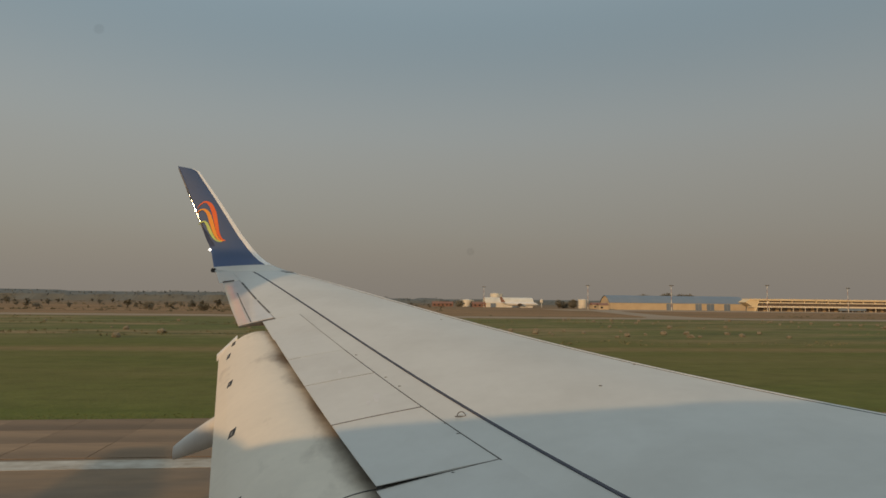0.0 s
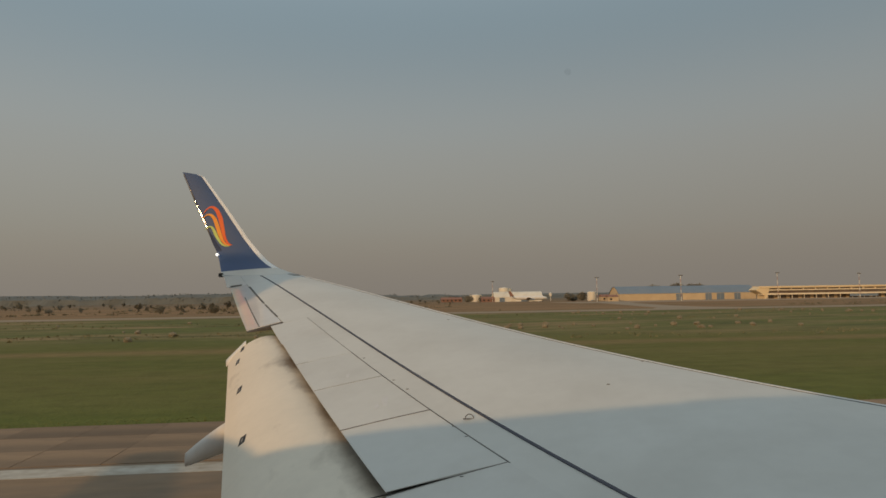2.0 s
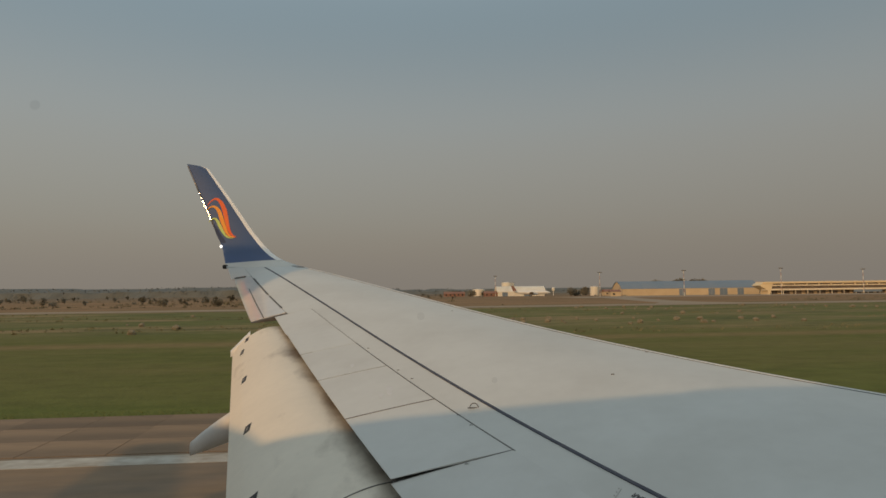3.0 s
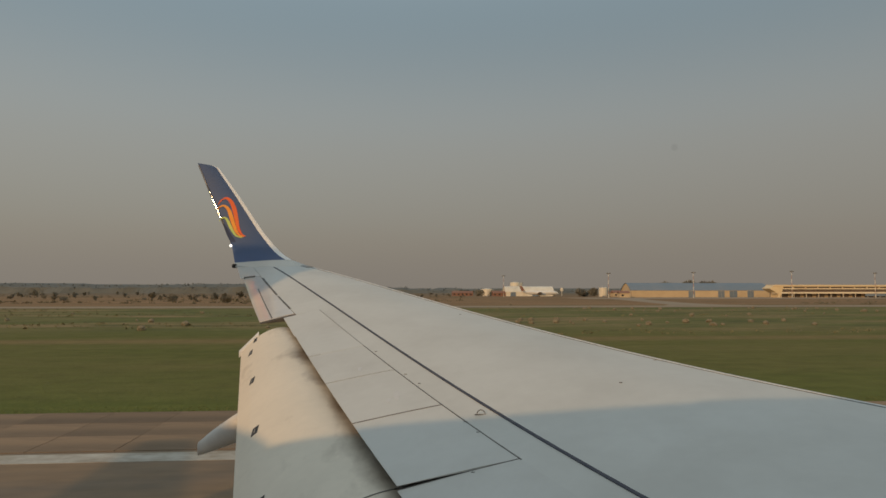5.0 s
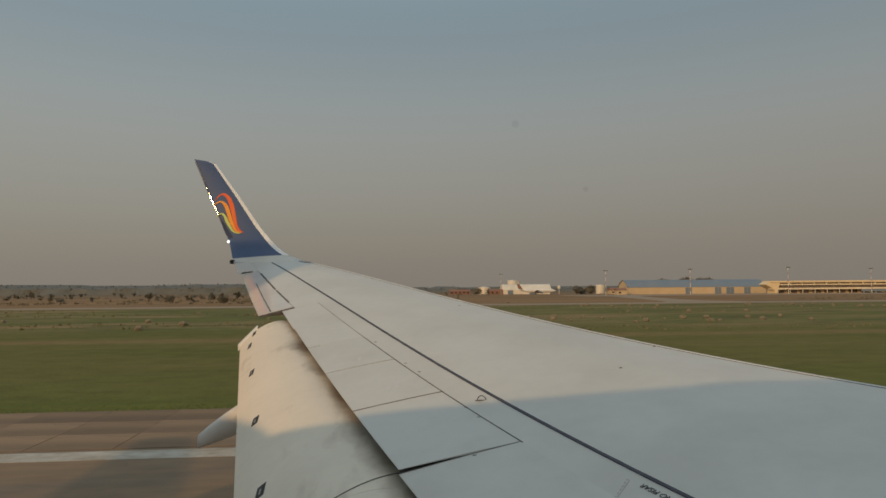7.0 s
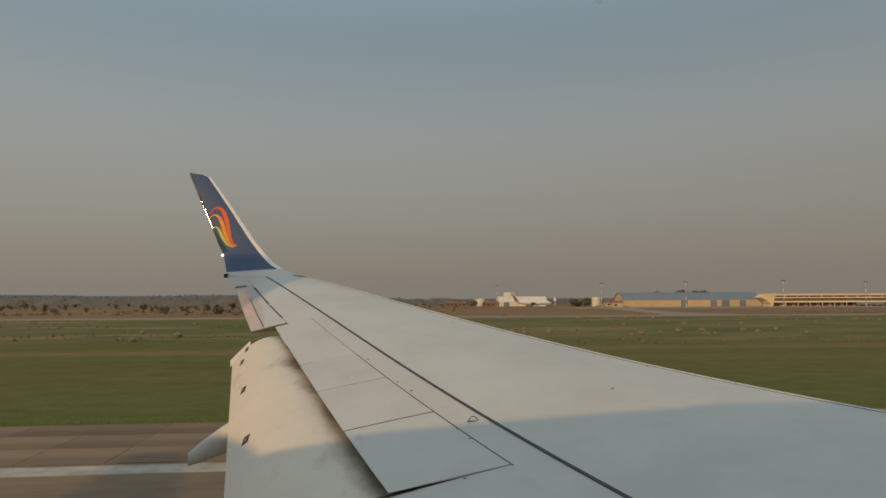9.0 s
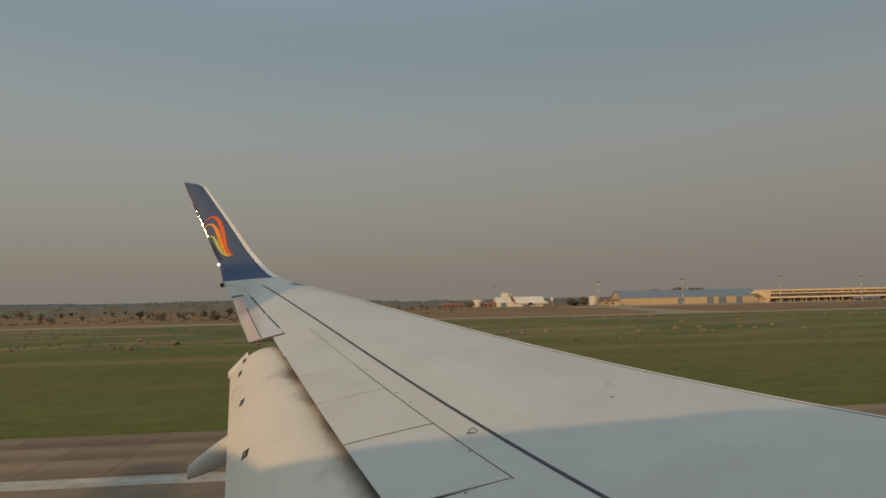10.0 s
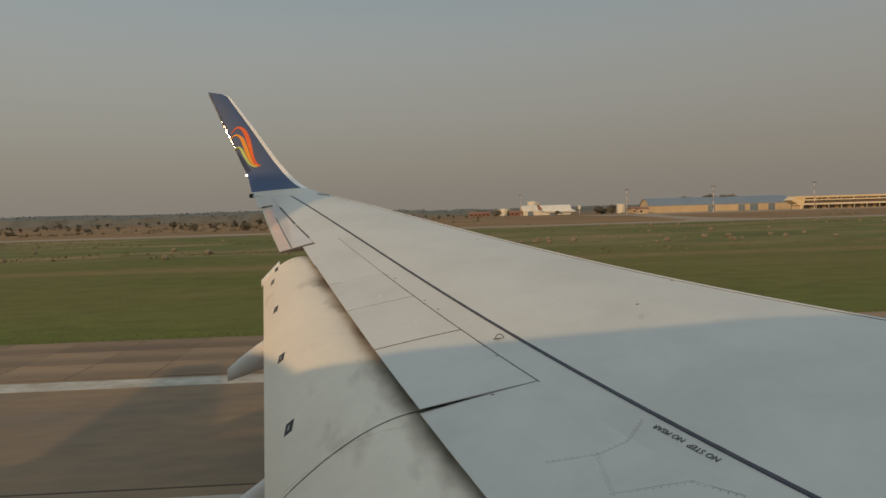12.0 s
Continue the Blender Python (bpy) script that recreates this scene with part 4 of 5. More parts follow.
def slab(parent, x, y, lx, ly, mat, z):
    key = (round(lx, 2), round(ly, 2), mat.name)
    if key not in slab_mesh:
        b = bmesh.new()
        box(b, -lx / 2, lx / 2, -ly / 2, ly / 2, -0.05, 0.0)
        slab_mesh[key] = mesh_of("slab", b, mat)
    o = new("concrete_slab", slab_mesh[key])
    o.parent = parent
    o.location = (x, y, z + random.uniform(-0.003, 0.003))


# ---------------------------------------------------------------- plants
def tree_mesh(name, height, spread, lobes, leaves, size, seed, mat):
    rnd = random.Random(seed)
    cs = []
    for k in range(lobes):
        a, r = rnd.uniform(0, math.tau), spread * rnd.uniform(0.05, 0.75)
        cs.append((r * math.cos(a), r * math.sin(a), height * rnd.uniform(0.30, 0.86), spread * rnd.uniform(0.28, 0.5)))
    verts, faces = [], []
    for _ in range(leaves):
        cx, cy, cz, cr = rnd.choice(cs)
        d = Vector((rnd.gauss(0, 1), rnd.gauss(0, 1), rnd.gauss(0, 0.75))).normalized() * cr * rnd.uniform(0.55, 1.05)
        c = Vector((cx, cy, cz)) + d
        u = Vector((rnd.gauss(0, 1), rnd.gauss(0, 1), rnd.gauss(0, 1))).normalized()
        v = u.orthogonal().normalized()
        s = size * rnd.uniform(0.6, 1.3)
        i = len(verts)
        verts += [c - u * s, c - v * s * 0.5, c + u * s, c + v * s * 0.5]
        faces.append((i, i + 1, i + 2, i + 3))
    me = bpy.data.meshes.new(name)
    me.from_pydata(verts, [], faces)
    me.materials.append(mat)
    return me, cs


def tree(name, label, height, spread, lobes, leaves, size, seed, group):
    ob = thing(name, label, "tree", group)
    me, cs = tree_mesh("crown", height, spread, lobes, leaves, size, seed, M["leaf"])
    part("crown", me, None, ob)
    bm = bmesh.new()
    tube(bm, (0, 0, -0.1), (0, 0, height * 0.5), 0.035 * height, 0.02 * height, 7)
    for cx, cy, cz, cr in cs[:5]:
        tube(bm, (0, 0, height * 0.42), (cx, cy, cz), 0.018 * height, 0.006 * height, 5)
    part("trunk", bm, M["bark"], ob)
    return ob


protos = [tree("savanna_tree", "dark haze-greyed tree with uneven crown on dry grass", 5.0, 2.1, 9, 520, 0.40, 11, "scattered savanna trees"),
          tree("savanna_tree", "dark haze-greyed tree with uneven crown on dry grass", 6.6, 2.2, 10, 560, 0.42, 12, "scattered savanna trees"),
          tree("savanna_shrub", "low spreading haze-greyed green shrub on dry grass", 2.6, 3.2, 11, 560, 0.40, 13, "scattered shrubs"),
          tree("savanna_shrub", "small dark upright shrub on dry grass", 3.2, 1.3, 6, 320, 0.32, 14, "scattered shrubs"),
          tree("shade_tree", "large round dark green tree by the buildings", 6.9, 5.0, 20, 2400, 0.55, 15, "trees by the buildings")]
rnd = random.Random(5)
used = [False] * 5


def plant(k, x, y, turn, s):
    m = pose(x, y, 0, 0, 0, turn)
    if not used[k]:
        used[k] = True
        protos[k].matrix_world = m @ Matrix.Scale(s, 4)
        return
    o = copy_thing(protos[k], m)
    o.scale = (s, s, s)


for i in range(250):
    y = 285 + 640 * rnd.random() ** 1.35
    x = y * rnd.uniform(-0.78, 1.05)
    if y > 300 and 0.14 * y < x < 0.93 * y:
        continue
    if 15 < x < 240 and 200 < y < 400:
        continue
    k = rnd.choices((0, 1, 2, 3), (4, 2, 3, 5))[0]
    plant(k, x, y, rnd.uniform(0, 360), rnd.uniform(0.45, 1.0))
for i in range(30):
    y = 250 + 170 * rnd.random()
    x = y * rnd.uniform(-0.78, 0.30)
    if x > 10:
        continue
    plant(rnd.choice((2, 2, 3)), x, y, rnd.uniform(0, 360), rnd.uniform(0.3, 0.8))
for x, y, s in ((155, 526, 0.95), (166, 522, 0.98), (134, 640, 0.7), (96, 610, 0.6), (420, 480, 1.0), (436, 490, 0.9), (470, 470, 1.1), (500, 520, 1.0),
                (246, 565, 1.72), (262, 560, 1.84), (277, 562, 1.78), (290, 570, 1.8)):
    plant(4, x, y, rnd.uniform(0, 360), s)
for x, y, s in ((162, 534, 1.6), (140, 600, 1.9), (84, 606, 1.8), (101, 618, 2.0), (116, 612, 1.7)):
    plant(2, x, y, rnd.uniform(0, 360), s)

# A loose stand of trees and brush behind the wing tip.
for i in range(11):
    plant(rnd.choice((0, 1, 2, 2)), -118 + 46 * rnd.random(), 330 + 60 * rnd.random(), rnd.uniform(0, 360), rnd.uniform(0.4, 0.75))

# Far woodland along the horizon, its haze put into the leaf colour.
rnd = random.Random(8)
verts, faces = [], []


def canopy(x):
    return max(2.0, 13.5 + 3.0 * noise.noise((x * 0.004, 3.1, 0)) + 3.2 * noise.noise((x * 0.03, 7.7, 0)) + 2.0 * noise.noise((x * 0.11, 1.7, 0)) + 12.0 * max(0.0, min(1.0, (100 - x) / 300)) - 1.5)


for i in range(801):
    x = -3400 + i * 8.5
    h = canopy(x)
    for y, z in ((1490, -0.5), (1500, h * 0.55), (1540, h * 0.82), (1900, h * 0.95), (1920, -0.5)):
        verts.append((x, y + 20 * noise.noise((x * 0.02, y, 1.0)), z + (0.8 * noise.noise((x * 0.15, y * 0.1, 2.0)) if z > 0 else 0)))
    if i:
        for k in range(4):
            a = (i - 1) * 5 + k
            faces.append((a, a + 1, a + 6, a + 5))
for i in range(9000):
    x = rnd.uniform(-3200, 3200)
    y = 1488 + 60 * rnd.random()
    c = Vector((x, y, canopy(x) * rnd.uniform(0.2, 0.88)))
    u = Vector((rnd.gauss(0, 1), rnd.gauss(0, 0.5), rnd.gauss(0, 0.7))).normalized()
    v = u.orthogonal().normalized()
    s = rnd.uniform(1.0, 2.6)
    j = len(verts)
    verts += [c - u * s, c - v * s * 0.7, c + u * s, c + v * s * 0.7]
    faces.append((j, j + 1, j + 2, j + 3))
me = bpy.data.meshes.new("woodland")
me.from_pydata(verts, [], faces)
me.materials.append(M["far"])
tagged(new("woodland", me), "low grey-green haze-tinted belt of distant trees along the horizon", "woodland", kind="stuff")


# Straw clumps on the verge.
def clump_mesh(seed):
    r = random.Random(seed)
    bm = bmesh.new()
    bmesh.ops.create_icosphere(bm, subdivisions=3, radius=0.5)
    for v in bm.verts:
        v.co *= 1 + 0.35 * noise.noise(v.co * 3.0 + Vector((seed * 7.0, 0, 0))) + 0.22 * noise.noise(v.co * 11.0 + Vector((0, seed * 5.0, 0)))
        v.co.z = 0.22 + v.co.z * 0.85
    bm.normal_update()
    roots = [(v.co.copy(), v.normal.copy()) for v in bm.verts if v.co.z > 0]
    verts, faces = [v.co.copy() for v in bm.verts], [[v.index for v in f.verts] for f in bm.faces]
    bm.free()
    # loose stalks stand out of the tuft
    for c, nrm in r.sample(roots, 70):
        w = nrm.orthogonal().normalized() * 0.03
        i = len(verts)
        verts += [c - w, c + w, c + nrm * r.uniform(0.08, 0.2) + Vector((r.gauss(0, 0.05), r.gauss(0, 0.05), r.uniform(0.0, 0.12)))]
        faces.append((i, i + 1, i + 2))
    me = bpy.data.meshes.new("dry_grass_clump")
    me.from_pydata(verts, [], faces)
    me.materials.append(M["straw"])
    return me


clumps = [clump_mesh(s) for s in (1, 2, 3)]
rnd = random.Random(21)
for i in range(300):
    y = rnd.uniform(76, 176)
    x = y * rnd.uniform(-0.75, 1.0)
    if rnd.random() > (0.9 if x > 0 else 0.30) or noise.noise((x * 0.02, y * 0.05, 6.0)) < -0.05:
        continue
    o = new("dry_grass_clump", rnd.choice(clumps))
    s = 0.40 + 0.62 * rnd.random() ** 1.5
    o.matrix_world = pose(x, y, 0, 0, 0, rnd.uniform(0, 360)) @ Matrix.Diagonal((s * rnd.uniform(0.8, 1.2), s, s * rnd.uniform(0.75, 1.05), 1))
    tagged(o, "pale straw-coloured clump of dry grass on the green verge", "grass", "dry grass clumps")

# Rough darker grass, uncountable.
rnd = random.Random(33)
verts, faces = [], []
for i in range(16000):
    y = 26.9 + 1.5 * rnd.random() ** 1.8
    x = rnd.uniform(-45, 75)
    h, w, a = rnd.uniform(0.02, 0.055), rnd.uniform(0.03, 0.07), rnd.uniform(0, math.pi)
    c, d = Vector((x, y, -0.02)), Vector((math.cos(a), math.sin(a), 0)) * w
    j = len(verts)
    verts += [c - d, c + d, c + Vector((rnd.gauss(0, 0.05), rnd.gauss(0, 0.05), h))]
    faces.append((j, j + 1, j + 2))
me = bpy.data.meshes.new("verge_grass")
me.from_pydata(verts, [], faces)
me.materials.append(M["tuft"])
tagged(new("verge_grass", me), "short uneven green grass blades of the verge", "grass", kind="stuff")


# Low tussocks in loose rows over the verge, and grey-brown scrub on the savanna.
def scatter(name, label, count, seed, mat, place, size, blades, flat):
    r = random.Random(seed)
    verts, faces = [], []
    for _ in range(count):
        x, y = place(r)
        if x is None:
            continue
        s = r.uniform(*size)
        for _ in range(blades):
            a, q = r.uniform(0, math.tau), r.random() ** 0.5
            c = Vector((x + s * q * math.cos(a), y + s * q * math.sin(a), s * flat * r.uniform(0.0, 1.0) * (1.15 - q)))
            u = Vector((r.gauss(0, 1), r.gauss(0, 1), r.gauss(0, 0.8))).normalized() * s * r.uniform(0.18, 0.42)
            v = u.orthogonal().normalized() * s * r.uniform(0.1, 0.25)
            i = len(verts)
            verts += [c - u, c - v, c + u, c + v]
            faces.append((i, i + 1, i + 2, i + 3))
    me = bpy.data.meshes.new(name)
    me.from_pydata(verts, [], faces)
    me.materials.append(mat)
    tagged(new(name, me), label, "grass", kind="stuff")


def verge_place(r):
    y = r.uniform(68, 178)
    x = y * r.uniform(-0.75, 1.0)
    rows = noise.noise((x * 0.012, y * 0.07, 4.0)) + 0.35 * noise.noise((x * 0.06, y * 0.2, 9.0))
    return (x, y) if rows > 0.02 else (None, None)


def scrub_place(r):
    y = 210 + 900 * r.random() ** 1.5
    x = y * r.uniform(-0.75, 1.0)
    if noise.noise((x * 0.008, y * 0.012, 2.0)) < 0.0 or (y > 280 and 0.12 * y < x < 0.95 * y) or (40 < x < 150 and y < 330):
        return None, None
    return x, y


scatter("verge_tussocks", "low dark and straw tussocks in rows on the verge", 2600, 51, M["tussock"], verge_place, (0.2, 0.6), 6, 0.55)
scatter("savanna_scrub", "low grey-brown scrub scattered over dry savanna", 3200, 52, M["scrub"], scrub_place, (0.5, 1.7), 12, 0.8)


# ---------------------------------------------------------------- signs
def guidance_sign(x, y, turn, w, h, legs, label, group):
    ob = thing("guidance_sign", label, "sign", group, at=(x, y, 0), turn=turn)
    bm = bmesh.new()
    box(bm, -w / 2, w / 2, -0.12, 0.12, legs, legs + h, None, 0.02)
    part("panel", bm, M["signyellow"], ob, "yellow sign box")
    bm = bmesh.new()
    box(bm, -w / 2 - 0.05, -w / 2, -0.13, 0.13, legs - 0.02, legs + h + 0.02, None, 0.01)
    part("end_cap", bm, M["dark"], ob, "black end cap")
    bm = bmesh.new()
    box(bm, w / 2, w / 2 + 0.05, -0.13, 0.13, legs - 0.02, legs + h + 0.02, None, 0.01)
    part("end_cap", bm, M["dark"], ob, "black end cap")
    for k in range(4):
        bm = bmesh.new()
        lx = -w / 2 + w * (k + 0.5) / 4
        tube(bm, (lx, 0, -0.05), (lx, 0, legs + 0.02), 0.05, 0.045, 8)
        part("leg", bm, M["steel"], ob)
    return ob


guidance_sign(-204.5, 42.6, 18, 0.95, 0.22, 0.50, "yellow airfield sign on four pale legs in grass", "airfield signs")
guidance_sign(-204.2, 37.3, 18, 0.95, 0.22, 0.50, "yellow airfield sign on four pale legs in grass", "airfield signs")
low = guidance_sign(-532.0, 62.0, -12, 1.25, 0.36, 0.08, "low yellow airfield sign with black end on the verge", "airfield signs")
bm = bmesh.new()
box(bm, -0.40, 0.50, -0.126, -0.119, 0.20, 0.30)
part("lettering_bar", bm, M["ink"], low, "dark illegible lettering bar")
bm = bmesh.new()
box(bm, -0.62, -0.46, -0.126, -0.119, 0.10, 0.42)
part("black_field", bm, M["dark"], low, "black sign field")

# ---------------------------------------------------------------- far buildings
def tank(x, y, r, h, label):
    ob = thing("storage_tank", label, "tank", "storage tanks", at=(x, y, 0))
    bm = bmesh.new()
    tube(bm, (0, 0, -0.2), (0, 0, h), r, r, 40)
    part("shell", bm, M["tank"], ob, smooth=False)
    bm = bmesh.new()
    tube(bm, (0, 0, h + 0.01), (0, 0, h + 0.12 * r), r * 1.01, 0.2, 40)
    part("roof", bm, M["tank"], ob)
    for z in (h * 0.33, h * 0.66):
        bm = bmesh.new()
        tube(bm, (0, 0, z), (0, 0, z + 0.15), r + 0.05, r + 0.05, 40)
        part("ring", bm, M["tank"], ob)
    bm = bmesh.new()
    for k in range(int(h / 0.6)):
        box(bm, -r - 0.25, -r - 0.05, -0.3, 0.3, 0.4 + k * 0.6, 0.45 + k * 0.6)
    box(bm, -r - 0.28, -r - 0.2, -0.34, -0.28, 0, h + 1)
    box(bm, -r - 0.28, -r - 0.2, 0.28, 0.34, 0, h + 1)
    part("ladder", bm, M["steel"], ob)


tank(122, 630, 4.9, 13.0, "tall cream storage tank in sunlight")
tank(129, 652, 4.9, 13.0, "tall cream storage tank in sunlight")
tank(94, 628, 6.0, 6.6, "short cream storage tank in sunlight")
tank(181, 545, 3.6, 7.6, "small cream tank behind trees")


def arched_hall(name, label, x, y, turn, length, depth, height, wall_h, wall, roof, doors):
    ob = thing(name, label, "building", at=(x, y, 0), turn=turn)
    bm = bmesh.new()
    ribs = []
    for k in range(17):
        u = k / 8 - 1
        ribs.append((depth / 2 * 1.02 * u, wall_h + (height - wall_h) * (1 - abs(u) ** 1.7)))
    loft(bm, [[(px, py, pz) for py, pz in ribs] + [(px, py * 0.97, max(wall_h - 0.1, pz - 0.4)) for py, pz in ribs[::-1]] for px in span(-0.6, length + 0.6, 12)])
    part("roof", bm, roof, ob)
    bm = bmesh.new()
    box(bm, 0, length, -depth / 2, -depth / 2 + 0.4, -0.2, wall_h)
    part("front_wall", bm, wall, ob)
    bm = bmesh.new()
    box(bm, 0, length, depth / 2 - 0.4, depth / 2, -0.2, wall_h)
    part("back_wall", bm, wall, ob)
    for px in (0, length - 0.4):
        bm = bmesh.new()
        ring = [(py * 0.96, pz - 0.1) for py, pz in ribs]
        pts = [(-depth / 2 * 0.98, -0.2)] + ring + [(depth / 2 * 0.98, -0.2)]
        loft(bm, [[(q, py, pz) for py, pz in pts] for q in (px, px + 0.4)])
        part("end_wall", bm, wall, ob)
    for d0, d1, h in doors:
        bm = bmesh.new()
        box(bm, d0, d1, -depth / 2 - 0.12, -depth / 2 + 0.05, 0, h, None, 0.03)
        dr = part("door", bm, M["roofblue"], ob, "blue-grey sliding door")
        bm = bmesh.new()
        box(bm, (d0 + d1) / 2 - 0.06, (d0 + d1) / 2 + 0.06, -depth / 2 - 0.16, -depth / 2 - 0.1, 0.1, h - 0.1)
        part("door_rail", bm, M["steel"], dr)
    return ob


arched_hall("warehouse", "white arched warehouse in sunlight beyond the apron", 105.5, 596, 0, 43.6, 16, 9.0, 4.0, M["tank"], M["tank"], ((4, 9, 3.6), (24, 30, 3.6)))
arched_hall("hangar", "long beige hangar with blue curved metal roof", 179.5, 487, 0, 107.5, 22, 10.8, 5.1, M["beige"], M["roofblue"], ((44, 49, 4.8), (67, 72, 4.8), (76, 82, 4.8), (90, 95, 4.8)))


def terminal():
    ob = thing("terminal", "long yellow and cream two-storey terminal with glazed bands", "building", at=(275.0, 446, 0), turn=0)
    L, D = 121.0, 10.0
    bm = bmesh.new()
    box(bm, 3, L - 1, 2.5, D, 3.1, 7.7)
    part("upper_storey", bm, M["cream"], ob, "cream upper storey")
    bm = bmesh.new()
    box(bm, 4, L - 1, 6.0, D, -0.2, 3.1)
    part("ground_storey", bm, M["beige"], ob)
    bm = bmesh.new()
    box(bm, -2.5, L + 1, 0.0, D + 1, 7.7, 9.0, None, 0.2)
    part("roof", bm, M["yellow"], ob, "yellow roof fascia")
    bm = bmesh.new()
    box(bm, -1.0, L + 1, 0.6, 6.4, 2.8, 3.9, None, 0.15)
    part("canopy", bm, M["cream"], ob, "cream canopy band")
    bm = bmesh.new()
    box(bm, 0, L, 0.9, 3.0, 5.9, 6.6, None, 0.1)
    part("middle_band", bm, M["cream"], ob, "cream band between glazing")
    bm = bmesh.new()
    loft(bm, [[(-6.0, y, 6.4), (-2.0, y, 9.0), (5.0, y, 8.8), (3.0, y, 2.8), (2.0, y, -0.1), (0.5, y, -0.1), (0.8, y, 2.8)] for y in (0.4, D)])
    part("end_gable", bm, M["yellow"], ob, "yellow angled end wall")
    for k in range(12):
        x = 3.5 + k * 9.3
        bm = bmesh.new()
        box(bm, x, x + 8.9, 2.36, 2.52, 6.75, 7.55)
        w = part("window", bm, M["bronze"], ob, "brown glazed band")
        bm = bmesh.new()
        box(bm, x + 8.9, x + 9.3, 1.2, 2.6, 6.6, 7.7)
        part("mullion", bm, M["cream"], w)
        bm = bmesh.new()
        box(bm, x, x + 9.2, 2.36, 2.52, 3.95, 5.85)
        part("window", bm, M["bronze"], ob, "brown glazed band")
        bm = bmesh.new()
        tube(bm, (x, 1.4, -0.1), (x, 1.4, 2.9), 0.22, 0.22, 8)
        part("column", bm, M["cream"], ob)
        bm = bmesh.new()
        box(bm, x + 1.0, x + 7.6, 5.86, 6.02, 0.2, 2.6)
        part("doorway", bm, M["bronze"], ob)
    bm = bmesh.new()
    box(bm, 66, 88, 0.3, 0.55, 1.0, 2.7, None, 0.05)
    part("awning", bm, M["roofblue"], ob, "blue awning")
    return ob


terminal()


def mast(x, y, h):
    ob = thing("light_mast", "tall red and white floodlight mast by the apron", "mast", "apron light masts", at=(x, y, 0))
    n = 7
    for k in range(n):
        bm = bmesh.new()
        a, b = k / n, (k + 1) / n
        tube(bm, (0, 0, h * a - (0.2 if k == 0 else 0)), (0, 0, h * b), 0.23 - 0.10 * a, 0.23 - 0.10 * b, 10)
        part("pole_section", bm, M["tank"] if k % 2 == 0 else M["redwhite"], ob)
    bm = bmesh.new()
    box(bm, -1.6, 1.6, -0.3, 0.3, h, h + 0.35, None, 0.05)
    part("lamp_bar", bm, M["steel"], ob)
    for k in range(4):
        bm = bmesh.new()
        box(bm, -1.5 + k * 0.8, -0.9 + k * 0.8, -0.5, -0.2, h - 0.3, h + 0.3, None, 0.05)
        part("floodlight", bm, M["seam"], ob)


for x, y, h in ((101, 575, 18), (154, 452, 17), (203, 425, 17), (274, 428, 18), (336, 430, 17), (408, 440, 18)):
    mast(x, y, h)


def airliner(x, y, turn):
    """Parked jet: fuselage, fin, tailplanes, wings, engines."""
    ob = thing("parked_airliner", "small white airliner parked on the far apron", "airplane", at=(x, y, 0), turn=turn)
    bm = bmesh.new()
    rings = []
    for px, r, dz in ((-17, 0.3, 0.8), (-14, 0.9, 0.5), (-9, 1.6, 0.1), (-4, 1.75, 0), (10, 1.75, 0), (13, 1.6, -0.05), (15.5, 1.0, -0.25), (16.8, 0.25, -0.5)):
        rings.append([(px, r * math.cos(a), 3.2 + dz + r * math.sin(a)) for a in span(0, math.tau * 15 / 16, 15)])
    loft(bm, rings)
    part("fuselage", bm, M["jet"], ob, smooth=True)
    bm = bmesh.new()
    loft(bm, [[(-13, -0.2, 4.5), (-13, 0.2, 4.5), (-16.5, 0.2, 4.5), (-16.5, -0.2, 4.5)], [(-16, -0.08, 9), (-16, 0.08, 9), (-18.3, 0.08, 9), (-18.3, -0.08, 9)]])
    part("fin", bm, M["rust"], ob, "red tail fin")
    for s in (-1, 1):
        bm = bmesh.new()
        loft(bm, [[(3, s * 1.5, 2.4), (3, s * 1.5, 2.8), (-3, s * 1.5, 2.6), (-3, s * 1.5, 2.4)], [(-4, s * 15, 3.7), (-4, s * 15, 3.9), (-5.6, s * 15, 3.85), (-5.6, s * 15, 3.7)]])
        part("wing", bm, M["jet"], ob)
        bm = bmesh.new()
        loft(bm, [[(-13.5, s * 0.8, 4.4), (-13.5, s * 0.8, 4.6), (-16, s * 0.8, 4.5), (-16, s * 0.8, 4.4)], [(-16, s * 5.5, 4.8), (-16, s * 5.5, 4.9), (-17.2, s * 5.5, 4.85), (-17.2, s * 5.5, 4.8)]])
        part("tailplane", bm, M["jet"], ob)
        bm = bmesh.new()
        tube(bm, (3.5, s * 5, 1.7), (-0.5, s * 5, 1.9), 0.95, 0.7, 14)
        part("engine", bm, M["steel"], ob)
        bm = bmesh.new()
        tube(bm, (-1, s * 2.4, 0.0), (-1, s * 2.4, 2.2), 0.35, 0.2, 8)
        part("main_gear", bm, M["dark"], ob)
    bm = bmesh.new()
    tube(bm, (12, 0, 0.0), (12, 0, 2.0), 0.3, 0.15, 8)
    part("nose_gear", bm, M["dark"], ob)


airliner(130, 560, 4)


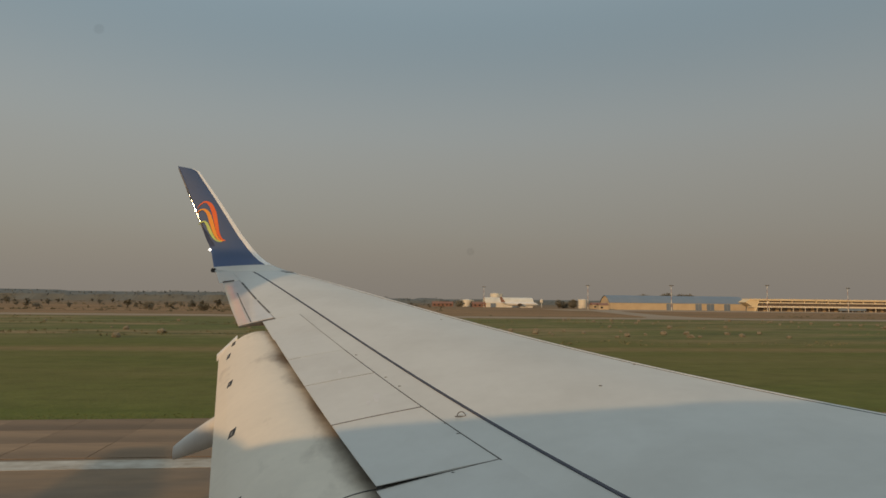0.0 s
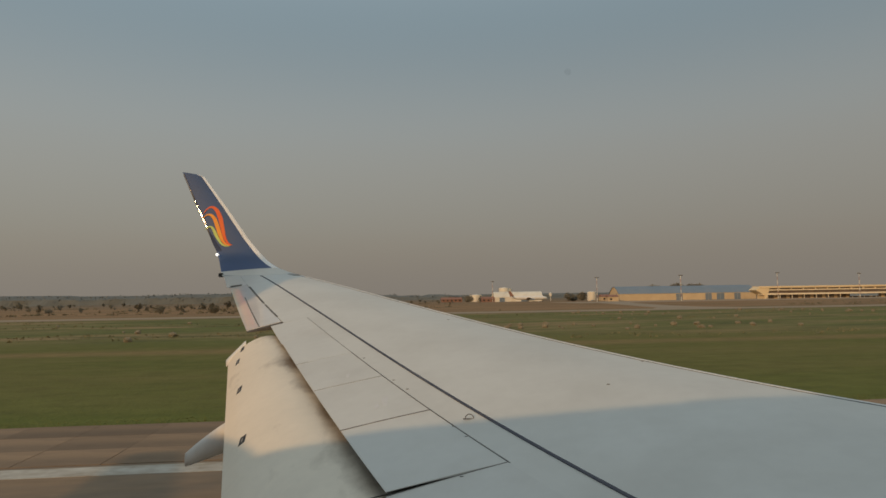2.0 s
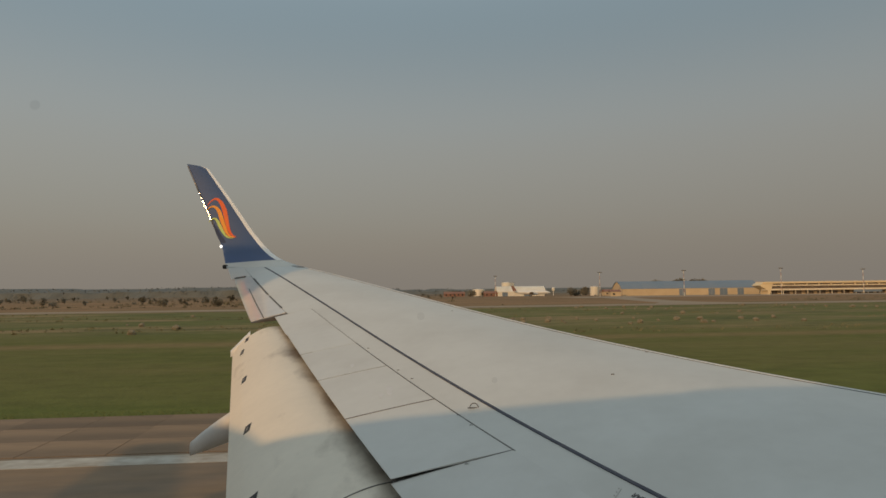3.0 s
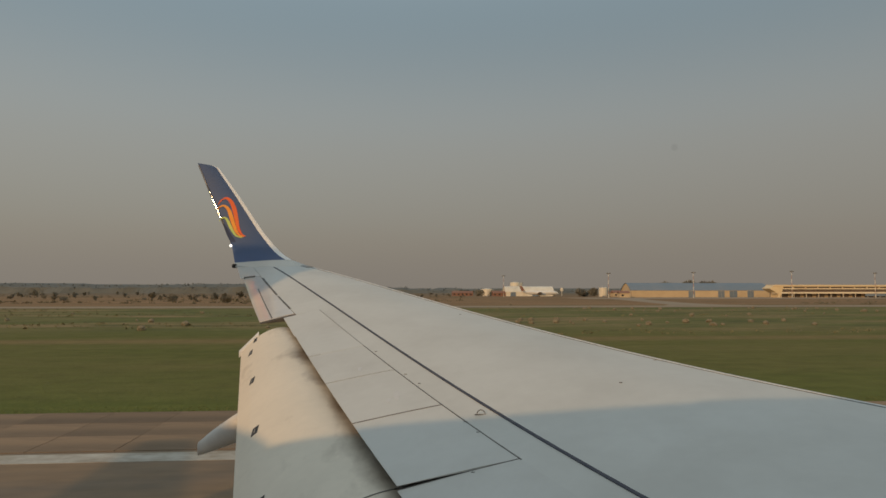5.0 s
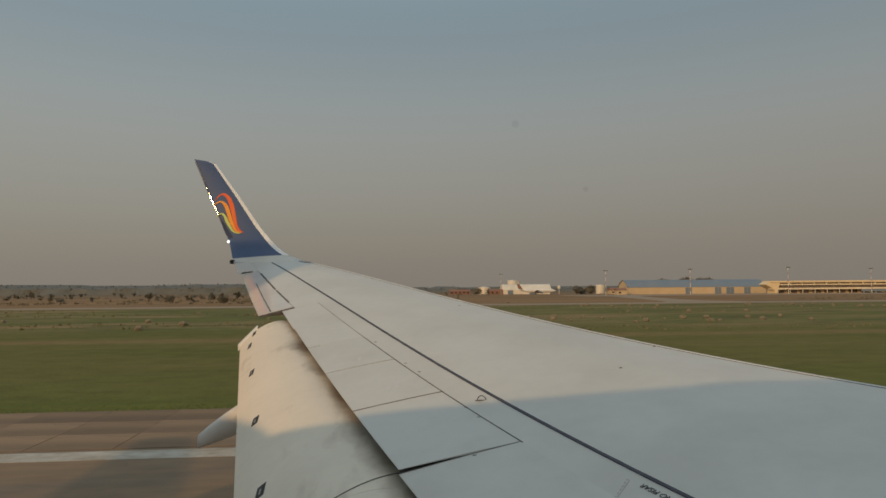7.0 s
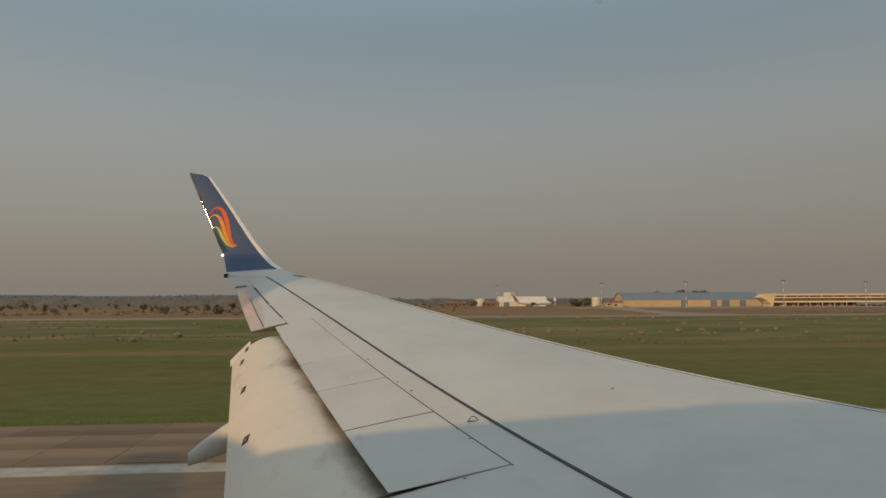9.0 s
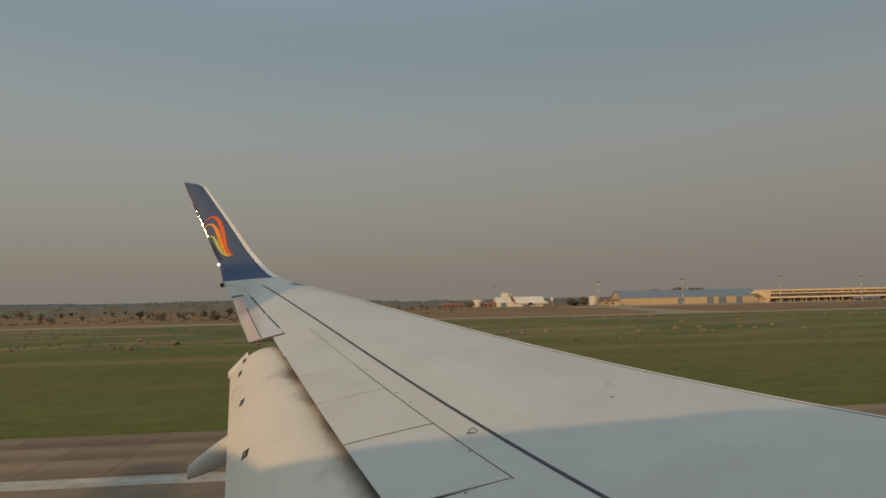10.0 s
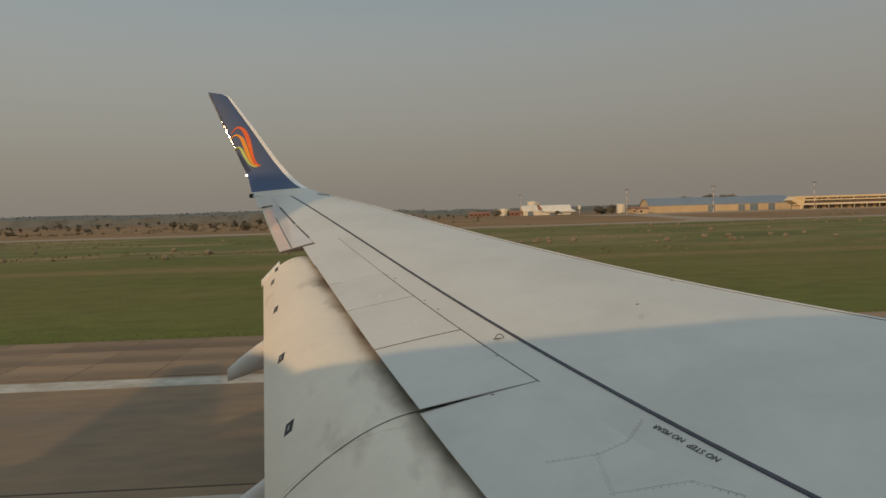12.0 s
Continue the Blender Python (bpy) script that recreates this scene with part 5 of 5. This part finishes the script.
def shed(x, y, w, d, h, wall, label):
    ob = thing("shed", label, "building", at=(x, y, 0))
    bm = bmesh.new()
    box(bm, 0, w, 0, d, -0.1, h)
    part("wall", bm, wall, ob)
    bm = bmesh.new()
    loft(bm, [[(px, -0.4, h), (px, d / 2, h + 0.22 * d), (px, d + 0.4, h), (px, d / 2, h - 0.05)] for px in (-0.4, w + 0.4)])
    part("roof", bm, M["rust"], ob, "rust-red pitched roof")
    for k in range(max(1, int(w // 4))):
        bm = bmesh.new()
        box(bm, 1 + k * 4, 2.6 + k * 4, -0.08, 0.05, 0.9, 2.2)
        part("window", bm, M["glassdark"], ob)


shed(94, 590, 12, 8, 3.0, M["rust"], "low rust-red shed beside the warehouse")
shed(185, 530, 16, 9, 3.2, M["beige"], "low beige shed with rust-red roof")
shed(166, 462, 7, 7, 3.2, M["beige"], "low beige shed beside the hangar")
shed(62, 640, 20, 9, 2.8, M["rust"], "low rust-red shed among shrubs")
shed(428, 500, 14, 9, 3.2, M["rust"], "low rust-red house among trees")
shed(452, 512, 12, 9, 3.0, M["tank"], "low white house among trees")
shed(482, 490, 16, 9, 3.4, M["yellow"], "low ochre house among trees")


def water_tower(x, y, h):
    ob = thing("water_tower", "small white water tower on a thin mast", "tower", at=(x, y, 0))
    bm = bmesh.new()
    tube(bm, (0, 0, -0.2), (0, 0, h), 0.35, 0.3, 8)
    part("mast", bm, M["steel"], ob)
    bm = bmesh.new()
    tube(bm, (0, 0, h), (0, 0, h + 2.6), 1.3, 1.5, 16)
    part("vessel", bm, M["tank"], ob)
    bm = bmesh.new()
    tube(bm, (0, 0, h + 2.6), (0, 0, h + 3.2), 1.52, 0.2, 16)
    part("cap", bm, M["tank"], ob)


water_tower(160, 600, 4.6)

# ---------------------------------------------------------------- pavement slabs, last
for i in range(46):
    for j in range(3):
        slab(shoulder, -40 + i * 2.4, 20.93 + 1.0 + j * 2.02, 2.372 if j == 0 else 2.39, 1.99 if j == 0 else 2.012, M["slab"], 0.040)
for j in range(3):
    b = bmesh.new()
    box(b, -60, 110, 12.73 - 6.96 * j, 19.66 - 6.96 * j, -0.02, 0.044)
    part("paving_lane", b, M["asphalt"], runway)
sheet("lane_joint", "dark sealed joint between runway paving lanes", M["joint"], -60, 110, 12.69, 12.74, 0.0475, "runway")
for x, y, lx, ly in ((-7.1, 11.85, 1.7, 0.10), (-8.9, 11.7, 0.5, 0.08)):
    b = bmesh.new()
    n = 14
    pts = [(x + lx * math.cos(a) * (1 + 0.1 * math.sin(5 * a)), y + ly * math.sin(a) * (1 + 0.3 * math.cos(3 * a))) for a in span(0, math.tau * (n - 1) / n, n - 1)]
    loft(b, [[(px, py, 0.040) for px, py in pts], [(px, py, 0.0485) for px, py in pts]])
    part("tyre_mark", b, M["rubber"], runway, "dark tyre rubber smear")
